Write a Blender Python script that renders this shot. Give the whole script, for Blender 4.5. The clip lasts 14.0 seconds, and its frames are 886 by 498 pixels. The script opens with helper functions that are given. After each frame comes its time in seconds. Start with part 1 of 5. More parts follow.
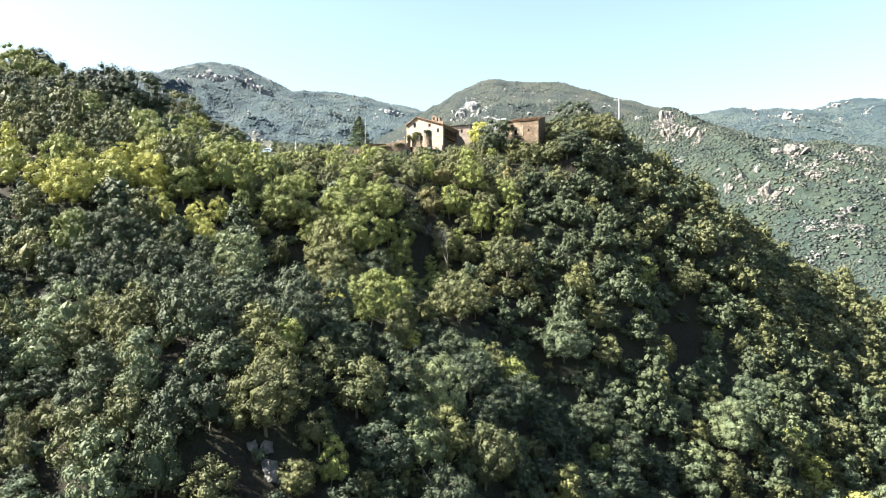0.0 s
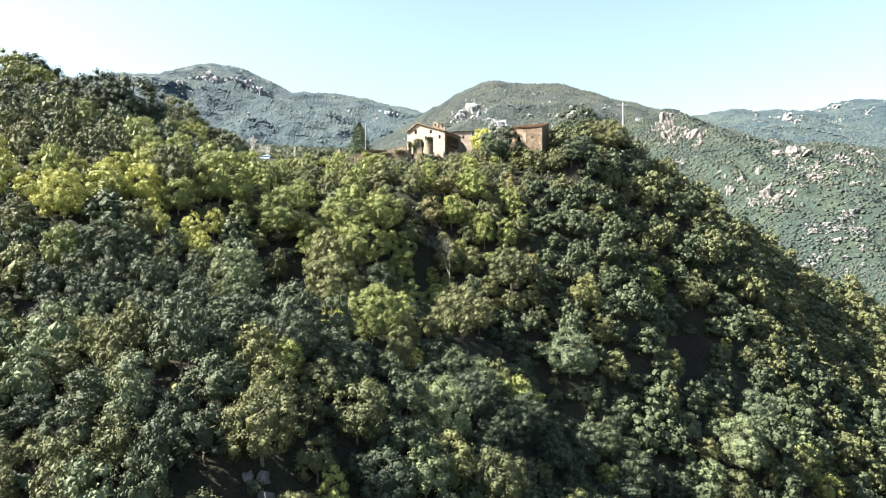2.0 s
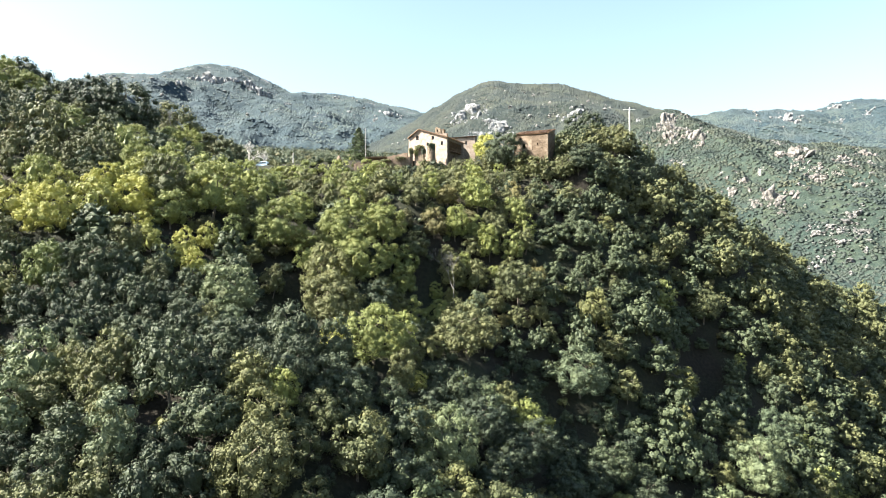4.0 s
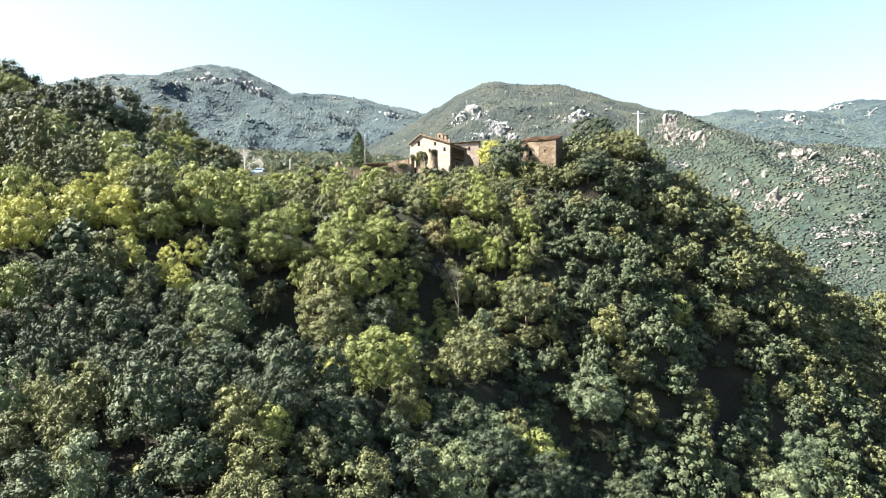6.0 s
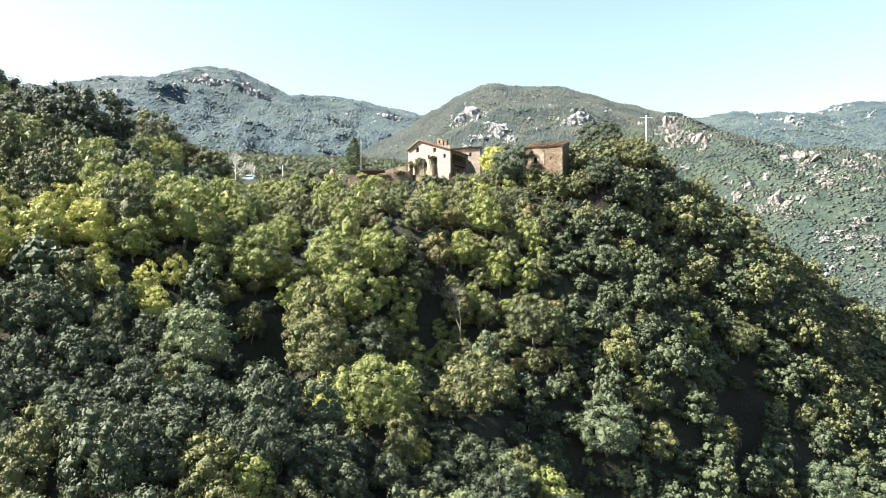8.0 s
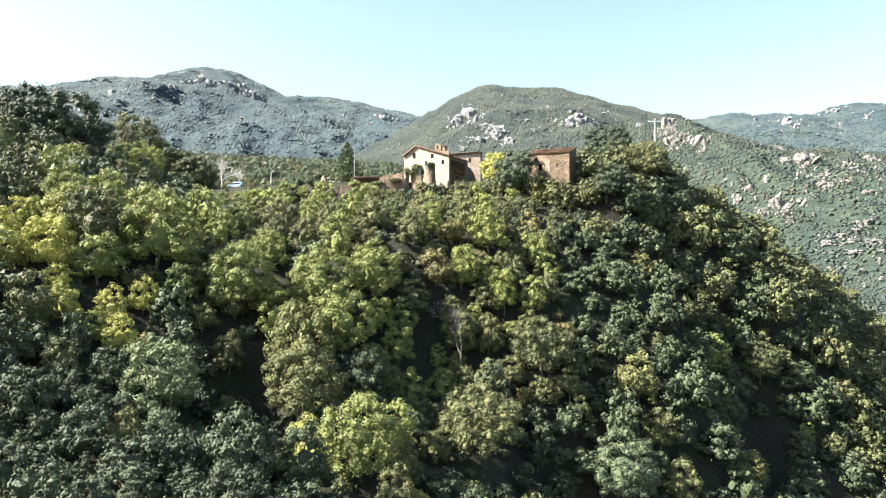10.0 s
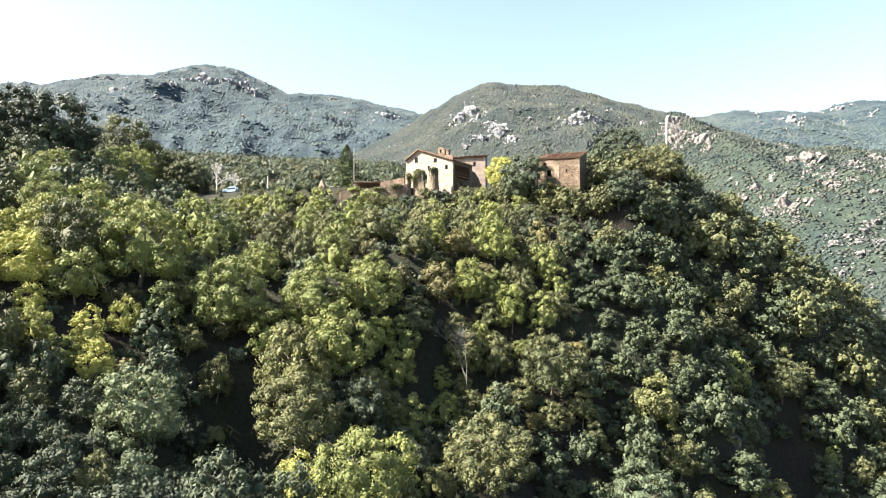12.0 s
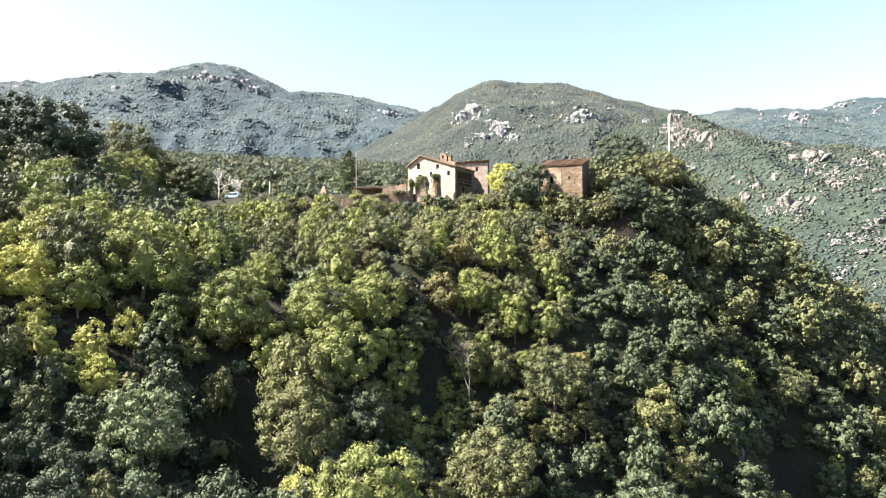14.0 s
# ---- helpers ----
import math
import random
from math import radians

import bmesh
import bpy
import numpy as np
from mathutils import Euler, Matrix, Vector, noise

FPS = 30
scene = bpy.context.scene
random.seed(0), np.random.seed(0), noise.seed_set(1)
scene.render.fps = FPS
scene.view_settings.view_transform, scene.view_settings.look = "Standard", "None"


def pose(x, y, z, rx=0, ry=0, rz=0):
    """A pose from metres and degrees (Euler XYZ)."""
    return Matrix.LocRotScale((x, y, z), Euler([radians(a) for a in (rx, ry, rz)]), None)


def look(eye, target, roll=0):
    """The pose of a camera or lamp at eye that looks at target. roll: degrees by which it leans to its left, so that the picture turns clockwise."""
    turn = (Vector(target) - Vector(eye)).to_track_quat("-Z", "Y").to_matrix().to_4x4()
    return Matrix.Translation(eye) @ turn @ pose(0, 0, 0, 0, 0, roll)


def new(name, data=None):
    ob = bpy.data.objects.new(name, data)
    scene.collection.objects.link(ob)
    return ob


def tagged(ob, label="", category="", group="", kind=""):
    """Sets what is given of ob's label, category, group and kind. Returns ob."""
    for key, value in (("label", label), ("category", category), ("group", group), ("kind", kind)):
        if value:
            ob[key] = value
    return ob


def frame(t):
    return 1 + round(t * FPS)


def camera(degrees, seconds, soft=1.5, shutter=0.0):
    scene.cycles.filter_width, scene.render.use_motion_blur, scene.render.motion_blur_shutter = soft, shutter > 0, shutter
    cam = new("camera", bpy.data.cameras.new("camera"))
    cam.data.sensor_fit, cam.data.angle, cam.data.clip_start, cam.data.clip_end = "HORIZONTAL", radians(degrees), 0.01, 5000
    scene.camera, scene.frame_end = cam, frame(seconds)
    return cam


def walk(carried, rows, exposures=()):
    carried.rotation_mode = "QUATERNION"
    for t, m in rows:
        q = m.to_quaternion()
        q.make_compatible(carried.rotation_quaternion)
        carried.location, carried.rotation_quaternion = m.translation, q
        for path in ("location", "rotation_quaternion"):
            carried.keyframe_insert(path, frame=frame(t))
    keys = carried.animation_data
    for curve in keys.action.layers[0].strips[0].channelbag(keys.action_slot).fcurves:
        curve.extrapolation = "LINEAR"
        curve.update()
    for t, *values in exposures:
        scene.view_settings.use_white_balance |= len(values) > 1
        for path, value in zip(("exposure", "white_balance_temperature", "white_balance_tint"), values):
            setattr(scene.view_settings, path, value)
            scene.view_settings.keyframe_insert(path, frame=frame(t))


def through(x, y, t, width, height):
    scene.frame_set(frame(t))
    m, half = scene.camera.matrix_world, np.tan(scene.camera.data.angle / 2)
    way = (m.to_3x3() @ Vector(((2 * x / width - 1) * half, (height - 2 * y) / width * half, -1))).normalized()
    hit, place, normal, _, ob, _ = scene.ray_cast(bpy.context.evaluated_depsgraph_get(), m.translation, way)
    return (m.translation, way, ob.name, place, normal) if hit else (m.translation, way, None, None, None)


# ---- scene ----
cam = camera(68.6, 14.0, soft=1.0)
METRES, EYE, TILT, LEAN, TURN = 53.0, 100.0, 0.0, 0.0, 0.0
ROWS = [
    (0.0, 0.0, 0.0, 0.0, -0.0, 0.0, 0.0),
    (0.5, -0.0016, 0.0106, 0.0074, 0.0, 0.01, 0.0),
    (1.0, -0.0047, 0.0272, 0.0187, 0.03, 0.03, 0.02),
    (1.5, -0.0076, 0.0465, 0.0314, 0.01, 0.06, 0.04),
    (2.0, -0.0111, 0.0719, 0.0477, -0.01, 0.08, 0.05),
    (2.5, -0.0148, 0.0977, 0.0622, -0.01, 0.08, 0.06),
    (3.0, -0.0191, 0.127, 0.0772, -0.01, 0.07, 0.08),
    (5.5, -0.0381, 0.2983, 0.1494, -0.05, 0.09, 0.14),
    (6.0, -0.0413, 0.3415, 0.164, -0.01, 0.11, 0.14),
    (6.5, -0.0436, 0.3824, 0.1771, -0.03, 0.15, 0.14),
    (7.0, -0.0455, 0.4287, 0.1918, -0.02, 0.18, 0.15),
    (7.5, -0.0471, 0.4744, 0.2048, -0.07, 0.22, 0.16),
    (8.0, -0.0492, 0.5271, 0.2199, -0.14, 0.24, 0.17),
    (10.5, -0.057, 0.7962, 0.2953, -0.44, 0.34, 0.2),
    (11.0, -0.0584, 0.8483, 0.3116, -0.42, 0.32, 0.2),
    (11.5, -0.0604, 0.8769, 0.3228, -0.38, 0.29, 0.18),
    (12.0, -0.0616, 0.8847, 0.335, -0.24, 0.11, 0.16),
    (12.5, -0.0622, 0.8875, 0.3477, -0.16, -0.01, 0.17),
    (13.0, -0.0627, 0.8884, 0.359, -0.11, -0.07, 0.18),
    (13.5, -0.0633, 0.8881, 0.369, -0.08, -0.1, 0.2),
    (14.0, -0.0635, 0.887, 0.3784, -0.07, -0.12, 0.22),
]
walk(cam, [(t, pose(0, 0, EYE, TILT, LEAN, TURN) @ pose(METRES * x, METRES * y, METRES * z, 90 + pitch, roll, yaw)) for t, x, y, z, yaw, pitch, roll in ROWS],
     [(0.0, 2.66, 6500, 10), (10.8, 2.66, 6500, 10), (11.05, 2.66, 6620, 14), (14.0, 2.66, 6620, 14)])

# ---- sky, sun, exposure ----
world = bpy.data.worlds.new("world")
scene.world = world
world.use_nodes = True
wn = world.node_tree.nodes
sky = wn.new("ShaderNodeTexSky")
sky.sky_type = "NISHITA"
sky.sun_disc = False
SUN_ELEV, SUN_FROM = 41.0, (-0.98, -0.12)      # elevation; the way towards the sun on the plan
sky.sun_elevation = radians(SUN_ELEV)
sky.sun_rotation = math.atan2(SUN_FROM[0], SUN_FROM[1])
sky.altitude = 100
sky.air_density, sky.dust_density, sky.ozone_density = 1.5, 2.0, 1.5
wn["Background"].inputs["Strength"].default_value = 0.050
world.node_tree.links.new(sky.outputs[0], wn["Background"].inputs["Color"])
sun = new("sun", bpy.data.lights.new("sun", "SUN"))
sun.data.energy, sun.data.angle, sun.data.color = 5.0, radians(0.5), (1.0, 0.94, 0.83)
_h = Vector(SUN_FROM).normalized() * math.cos(radians(SUN_ELEV))
SUN_WAY = Vector((_h.x, _h.y, math.sin(radians(SUN_ELEV))))
sun.matrix_world = look(SUN_WAY * 400, (0, 0, 0))


# ---- materials ----
def material(name, rough=0.85):
    m = bpy.data.materials.new(name)
    m.use_nodes = True
    n = m.node_tree.nodes
    b = n["Principled BSDF"]
    b.inputs["Roughness"].default_value = rough
    b.inputs["Specular IOR Level"].default_value = 0.25
    return m, n, m.node_tree.links, b


def noise_node(n, links, scale, detail=4.0, coord="Object", rough=0.6, kind="noise"):
    tc = n.new("ShaderNodeTexCoord")
    t = n.new("ShaderNodeTexNoise" if kind == "noise" else "ShaderNodeTexVoronoi")
    t.inputs["Scale"].default_value = scale
    if kind == "noise":
        t.inputs["Detail"].default_value = detail
        t.inputs["Roughness"].default_value = rough
    links.new(tc.outputs[coord], t.inputs["Vector"])
    return t


def ramp(n, links, src, stops):
    r = n.new("ShaderNodeValToRGB")
    e = r.color_ramp.elements
    while len(e) < len(stops):
        e.new(0.5)
    for k, (p, c) in zip(e, stops):
        k.position, k.color = p, (*c, 1)
    links.new(src, r.inputs[0])
    return r


def mix(n, links, a, b, fac, kind="MIX"):
    m = n.new("ShaderNodeMix")
    m.data_type, m.blend_type = "RGBA", kind
    for s, v in ((m.inputs[0], fac), (m.inputs[6], a), (m.inputs[7], b)):
        if isinstance(v, (int, float)):
            s.default_value = v
        elif isinstance(v, tuple):
            s.default_value = (*v, 1)
        else:
            links.new(v, s)
    return m.outputs[2]


def bump(n, links, b, src, strength, dist):
    k = n.new("ShaderNodeBump")
    k.inputs["Strength"].default_value, k.inputs["Distance"].default_value = strength, dist
    links.new(src, k.inputs["Height"])
    links.new(k.outputs[0], b.inputs["Normal"])


def leaf_material(name, dark, mid, light, through=0.25):
    """Foliage: hue shifts from tree to tree, from bough to bough and from leaf to leaf. Dark spray tones also stand for
    shaded leaf gaps.
    """
    m, n, links, b = material(name, 0.6)
    info = n.new("ShaderNodeObjectInfo")
    geo = n.new("ShaderNodeNewGeometry")
    bough = noise_node(n, links, 0.55, 2.0)
    spray = noise_node(n, links, 2.6, 4.0, rough=0.7)
    leaf = ramp(n, links, geo.outputs["Random Per Island"], ((0.0, mid), (1.0, light)))
    sprays = ramp(n, links, spray.outputs[0], ((0.36, dark), (0.5, mid), (0.64, light)))
    boughs = ramp(n, links, bough.outputs[0], ((0.3, (0.80, 0.84, 0.88)), (0.7, (1.18, 1.14, 1.05))))
    c = mix(n, links, leaf.outputs[0], sprays.outputs[0], 0.6)
    c = mix(n, links, c, boughs.outputs[0], 1.0, "MULTIPLY")
    bump(n, links, b, spray.outputs[0], 0.6, 0.3)
    tree = ramp(n, links, info.outputs["Random"], ((0.0, (0.72, 0.78, 0.82)), (0.5, (1, 1, 1)), (1.0, (1.22, 1.20, 1.06))))
    c = mix(n, links, c, tree.outputs[0], 1.0, "MULTIPLY")
    links.new(c, b.inputs["Base Color"])
    t = n.new("ShaderNodeBsdfTranslucent")
    links.new(c, t.inputs[0])
    mx = n.new("ShaderNodeMixShader")
    mx.inputs[0].default_value = through
    links.new(b.outputs[0], mx.inputs[1])
    links.new(t.outputs[0], mx.inputs[2])
    links.new(mx.outputs[0], n["Material Output"].inputs[0])
    return m


LEAF = {
    "holm": leaf_material("holm_oak_leaves", (0.020, 0.029, 0.017), (0.038, 0.051, 0.030), (0.060, 0.077, 0.046), 0.06),
    "olive": leaf_material("downy_oak_leaves", (0.047, 0.052, 0.022), (0.082, 0.090, 0.038), (0.122, 0.127, 0.057), 0.08),
    "green": leaf_material("ash_leaves", (0.081, 0.099, 0.032), (0.138, 0.160, 0.052), (0.196, 0.216, 0.076), 0.14),
    "pale": leaf_material("chestnut_leaves", (0.054, 0.072, 0.040), (0.095, 0.119, 0.067), (0.135, 0.162, 0.095), 0.12),
    "yellow": leaf_material("autumn_leaves", (0.144, 0.154, 0.044), (0.234, 0.241, 0.068), (0.307, 0.309, 0.102), 0.14),
    "brown": leaf_material("dry_leaves", (0.059, 0.053, 0.023), (0.095, 0.088, 0.038), (0.128, 0.120, 0.052), 0.1),
    "conifer": leaf_material("conifer_needles", (0.022, 0.036, 0.013), (0.044, 0.065, 0.022), (0.069, 0.092, 0.034), 0.1),
}


def bark_material(name, a, b2):
    m, n, links, b = material(name, 0.9)
    t = noise_node(n, links, 6.0, 6.0)
    r = ramp(n, links, t.outputs[0], ((0.3, a), (0.7, b2)))
    links.new(r.outputs[0], b.inputs["Base Color"])
    bump(n, links, b, t.outputs[0], 0.6, 0.05)
    return m


BARK = bark_material("bark", (0.06, 0.05, 0.04), (0.17, 0.15, 0.12))
PALEWOOD = bark_material("pale_bark", (0.40, 0.38, 0.35), (0.62, 0.60, 0.56))
DEADWOOD = bark_material("dead_wood", (0.105, 0.099, 0.090), (0.198, 0.189, 0.174))


def soil_material():
    """Leaf litter, dry grass and bare earth under the trees, the colours darkened for the shade there."""
    m, n, links, b = material("soil", 0.95)
    big = noise_node(n, links, 0.05, 5.0)
    fine = noise_node(n, links, 1.6, 6.0)
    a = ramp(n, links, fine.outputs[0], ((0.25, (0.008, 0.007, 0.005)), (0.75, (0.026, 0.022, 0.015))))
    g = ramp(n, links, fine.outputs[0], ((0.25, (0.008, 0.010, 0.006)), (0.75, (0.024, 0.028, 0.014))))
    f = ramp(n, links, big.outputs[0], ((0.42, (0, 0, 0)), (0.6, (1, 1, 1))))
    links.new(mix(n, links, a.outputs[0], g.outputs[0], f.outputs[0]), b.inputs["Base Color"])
    bump(n, links, b, fine.outputs[0], 0.8, 0.3)
    return m


def maquis_material(name, clump, lo, mid, hi, rock, rock_at, rock_scale, high):
    """A wooded mountain flank seen from afar: tree by tree tones, greener and drier stretches, patches of bare rock
    that gather
    towards the heights. high: where the rock begins and where it is commonest. lo and mid are darkened as shade between
    bushes."""
    m, n, links, b = material(name, 0.95)
    bush = noise_node(n, links, 1.0 / clump, 3.0, kind="voronoi")
    sep = n.new("ShaderNodeSeparateColor")
    links.new(bush.outputs["Color"], sep.inputs[0])
    fine = noise_node(n, links, 1.6 / clump, 5.0, rough=0.75)
    big = noise_node(n, links, 0.07 / clump, 6.0, rough=0.65)
    c = ramp(n, links, sep.outputs[0], ((0.0, lo), (0.5, mid), (1.0, hi)))
    c2 = ramp(n, links, fine.outputs[0], ((0.40, lo), (0.5, mid), (0.60, hi)))
    c = mix(n, links, c.outputs[0], c2.outputs[0], 0.55)
    patch = ramp(n, links, big.outputs[0], ((0.34, (0.62, 0.74, 0.84)), (0.5, (1, 1, 1)), (0.66, (1.38, 1.22, 1.02))))
    c = mix(n, links, c, patch.outputs[0], 1.0, "MULTIPLY")
    stone = noise_node(n, links, rock_scale, 8.0, rough=0.78)
    gather = noise_node(n, links, rock_scale * 0.16, 3.0)
    tc = n.new("ShaderNodeTexCoord")
    xyz = n.new("ShaderNodeSeparateXYZ")
    links.new(tc.outputs["Object"], xyz.inputs[0])
    rise = n.new("ShaderNodeMapRange")
    rise.inputs[1].default_value, rise.inputs[2].default_value = high
    rise.inputs[3].default_value, rise.inputs[4].default_value = -0.06, 0.05
    links.new(xyz.outputs[2], rise.inputs[0])
    blend = n.new("ShaderNodeMath")
    blend.operation = "MULTIPLY_ADD"
    blend.inputs[1].default_value = 0.55
    links.new(gather.outputs[0], blend.inputs[0])
    links.new(stone.outputs[0], blend.inputs[2])
    total = n.new("ShaderNodeMath")
    links.new(blend.outputs[0], total.inputs[0])
    links.new(rise.outputs[0], total.inputs[1])
    where = ramp(n, links, total.outputs[0], ((rock_at, (0, 0, 0)), (rock_at + 0.02, (1, 1, 1))))
    crack = ramp(n, links, fine.outputs[0], ((0.38, tuple(v * 0.45 for v in rock)), (0.55, rock), (0.68, tuple(v * 1.3 for v in rock))))
    c = mix(n, links, c, crack.outputs[0], where.outputs[0])
    links.new(c, b.inputs["Base Color"])
    bump(n, links, b, bush.outputs["Distance"], -1.0, clump * 0.8)
    return m


def rock_material(name, a, c, d):
    """Weathered rock: grey and pale stains, and dark joints some metres apart."""
    m, n, links, b = material(name, 0.9)
    t = noise_node(n, links, 0.35, 8.0, rough=0.75)
    r = ramp(n, links, t.outputs[0], ((0.38, a), (0.5, c), (0.62, d)))
    joint = noise_node(n, links, 0.16, kind="voronoi")
    joint.feature = "DISTANCE_TO_EDGE"
    dark = ramp(n, links, joint.outputs["Distance"], ((0.01, (0.45, 0.46, 0.44)), (0.08, (1, 1, 1))))
    links.new(mix(n, links, r.outputs[0], dark.outputs[0], 1.0, "MULTIPLY"), b.inputs["Base Color"])
    bump(n, links, b, t.outputs[0], 1.0, 2.0)
    return m


SOIL = soil_material()
SUMMIT_ROCK = rock_material("summit_rock", (0.108, 0.115, 0.124), (0.212, 0.220, 0.227), (0.318, 0.324, 0.326))
GRANITE = rock_material("pale_granite", (0.088, 0.088, 0.088), (0.173, 0.170, 0.165), (0.255, 0.251, 0.238))
PINK_ROCK = rock_material("pinkish_rock", (0.095, 0.088, 0.084), (0.183, 0.173, 0.162), (0.267, 0.254, 0.241))


# ---- the lie of the land ----
def smin(a, b, k):
    h = np.clip(0.5 + 0.5 * (b - a) / k, 0, 1)
    return b * (1 - h) + a * h - k * h * (1 - h)


# knolls and gullies of the spur: x, y, spread, height
KNOLLS = ((-90, 130, 28, 4.5), (-60, 95, 22, 0.8), (-30, 85, 22, 8.7), (-38, 135, 22, -8.7), (-10, 115, 20, -2.0),
          (-12, 150, 20, -5.1), (25, 150, 18, -7.3), (45, 165, 18, 5.2), (68, 150, 20, -1.7), (62, 185, 20, 2.4),
          (110, 215, 25, 4.5), (-50, 170, 25, -8.2), (5, 90, 25, 12.0), (-104, 206, 20, -2.0), (-83, 174, 13, -7.0), (-75, 221, 12, -4.0), (75, 215, 14, 4.5),
          (115, 218, 16, -4.4), (-30, 150, 14, -3.3), (30, 165, 14, 3.2), (45, 161, 7, 6.0), (74, 147, 11, 6.0), (57, 165, 9, -13.0), (50, 171, 6, 4.0), (85, 200, 14, 5.0), (138, 238, 16, -6.0), (2, 157, 7, -6.0), (63, 174, 6, -4.0), (-30, 129, 7, -9.0), (-6, 147, 6, -7.0), (20, 136, 6, -6.0), (51, 213, 12, 4.0), (45, 223, 11, 6.0), (-52, 199, 12, -4.0), (-57, 214, 9, -6.0), (-30, 138, 5, -4.0), (-41, 125, 5, 2.0), (-23, 134, 4, 3.0), (3.5, 135, 4, 2.5), (-12, 197, 20, -5.0), (12, 190, 14, -3.0))


def ground_height(x, y):
    x, y = np.asarray(x, float), np.asarray(y, float)
    top = 131 + 0.22 * np.maximum(0, -x - 45) + 0.08 * np.maximum(0, -x - 108) - 0.5 * np.maximum(0, x - 62)
    top = np.maximum(top, 40) * 1.0
    front = 76 + 0.80 * (y - 90)
    flank = 62 + 0.95 * (y - 132) - 0.72 * (x - 36)
    z = smin(smin(front, flank, 14), np.minimum(top, 200), 14)
    for a, b, r, h in KNOLLS:
        z = z + h * np.exp(-((x - a) ** 2 + (y - b) ** 2) / (2 * r * r))
    # the farm's terrace, held up by walls along its brow
    edge = 213 - 0.6 * np.clip(x, 0, 60) + 0.42 * np.clip(-x - 28, 0, 45)
    level = 134.3 - 0.065 * np.clip(x, 0, 40)
    m = np.clip((y - edge) / 4 + 0.5, 0, 1) * np.clip((x + 100) / 14, 0, 1) * np.clip((46 - x) / 10, 0, 1)
    z = z * (1 - m) + level * m
    # the back of the spur falls to a saddle, and a wooded ridge rises beyond it
    z = z - 0.55 * np.clip(y - 262, 0, 130) * np.clip((x + 150) / 60, 0, 1)
    ridge = 194 - 0.05 * (x + 171) - np.where(x > -40, 0.45 * (x + 40), 0)
    ridge = np.clip(ridge, 20, 235) - 0.0011 * np.minimum(np.abs(y - 640), 400) ** 2
    z = -smin(-z, -ridge, 20)
    # valley floor, and the near side of the valley
    near = 59 + 0.35 * (np.clip(x, -100, 140) - 66) - 0.8 * np.maximum(0, y - 92) - 0.28 * np.maximum(0, 92 - y)
    z = -smin(-z, -near, 8)
    z = -smin(-z, -22.0, 12)
    far = np.clip((np.hypot(x, y) - 900) / 600, 0, 1)
    return z * (1 - far) + 30 * far


def mesh_from(name, verts, faces, mat, smooth=False):
    me = bpy.data.meshes.new(name)
    verts, faces = np.asarray(verts, np.float32), np.asarray(faces, np.int32)
    k = faces.shape[1]
    me.vertices.add(len(verts))
    me.vertices.foreach_set("co", verts.ravel())
    me.loops.add(faces.size)
    me.loops.foreach_set("vertex_index", faces.ravel())
    me.polygons.add(len(faces))
    me.polygons.foreach_set("loop_start", np.arange(0, faces.size, k, dtype=np.int32))
    me.polygons.foreach_set("use_smooth", np.full(len(faces), smooth))
    me.update(calc_edges=True)
    me.validate()
    for m in mat if isinstance(mat, (list, tuple)) else (mat,):
        me.materials.append(m)
    return me


def grid_faces(nu, nv):
    i = np.arange(nu * nv).reshape(nv, nu)
    return np.stack([i[:-1, :-1], i[:-1, 1:], i[1:, 1:], i[1:, :-1]], -1).reshape(-1, 4)


def fractal(x, y, size, octaves=4, seed=0, ridged=False):
    """Smooth value noise on a plan, about -1 to 1 (0 to 1 where ridged)."""
    out, amp, tot = np.zeros(np.shape(x)), 1.0, 0.0
    r = np.random.RandomState(seed)
    for o in range(octaves):
        tab = r.rand(64, 64)
        u, v = x / size + 17.3 * o, y / size + 5.1 * o
        iu, iv = np.floor(u).astype(int), np.floor(v).astype(int)
        fu, fv = u - iu, v - iv
        fu, fv = fu * fu * (3 - 2 * fu), fv * fv * (3 - 2 * fv)
        g = lambda a, b: tab[(iu + a) % 64, (iv + b) % 64]
        val = (g(0, 0) * (1 - fu) + g(1, 0) * fu) * (1 - fv) + (g(0, 1) * (1 - fu) + g(1, 1) * fu) * fv
        val = 1 - np.abs(2 * val - 1) if ridged else 2 * val - 1
        out, tot, amp, size = out + amp * val, tot + amp, amp * 0.5, size * 0.5
    return out / tot


def axis(lo, hi, step, far):
    mid = np.arange(lo, hi + 0.1, step)
    grow, d = [], step
    while sum(grow) < far:
        d *= 1.16
        grow.append(d)
    g = np.cumsum(grow)
    return np.concatenate([lo - g[::-1], mid, hi + g])


gx, gy = axis(-240, 220, 3.2, 4300), axis(60, 330, 3.2, 4300)
GX, GY = np.meshgrid(gx, gy)
GZ = ground_height(GX, GY) + 0.8 * fractal(GX, GY, 14, 3, 3)
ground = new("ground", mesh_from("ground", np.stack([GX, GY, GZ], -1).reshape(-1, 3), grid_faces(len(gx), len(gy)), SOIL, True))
tagged(ground, "steep hillside of earth, leaf litter and dry grass, darkened as if in shade", "ground", kind="structure")


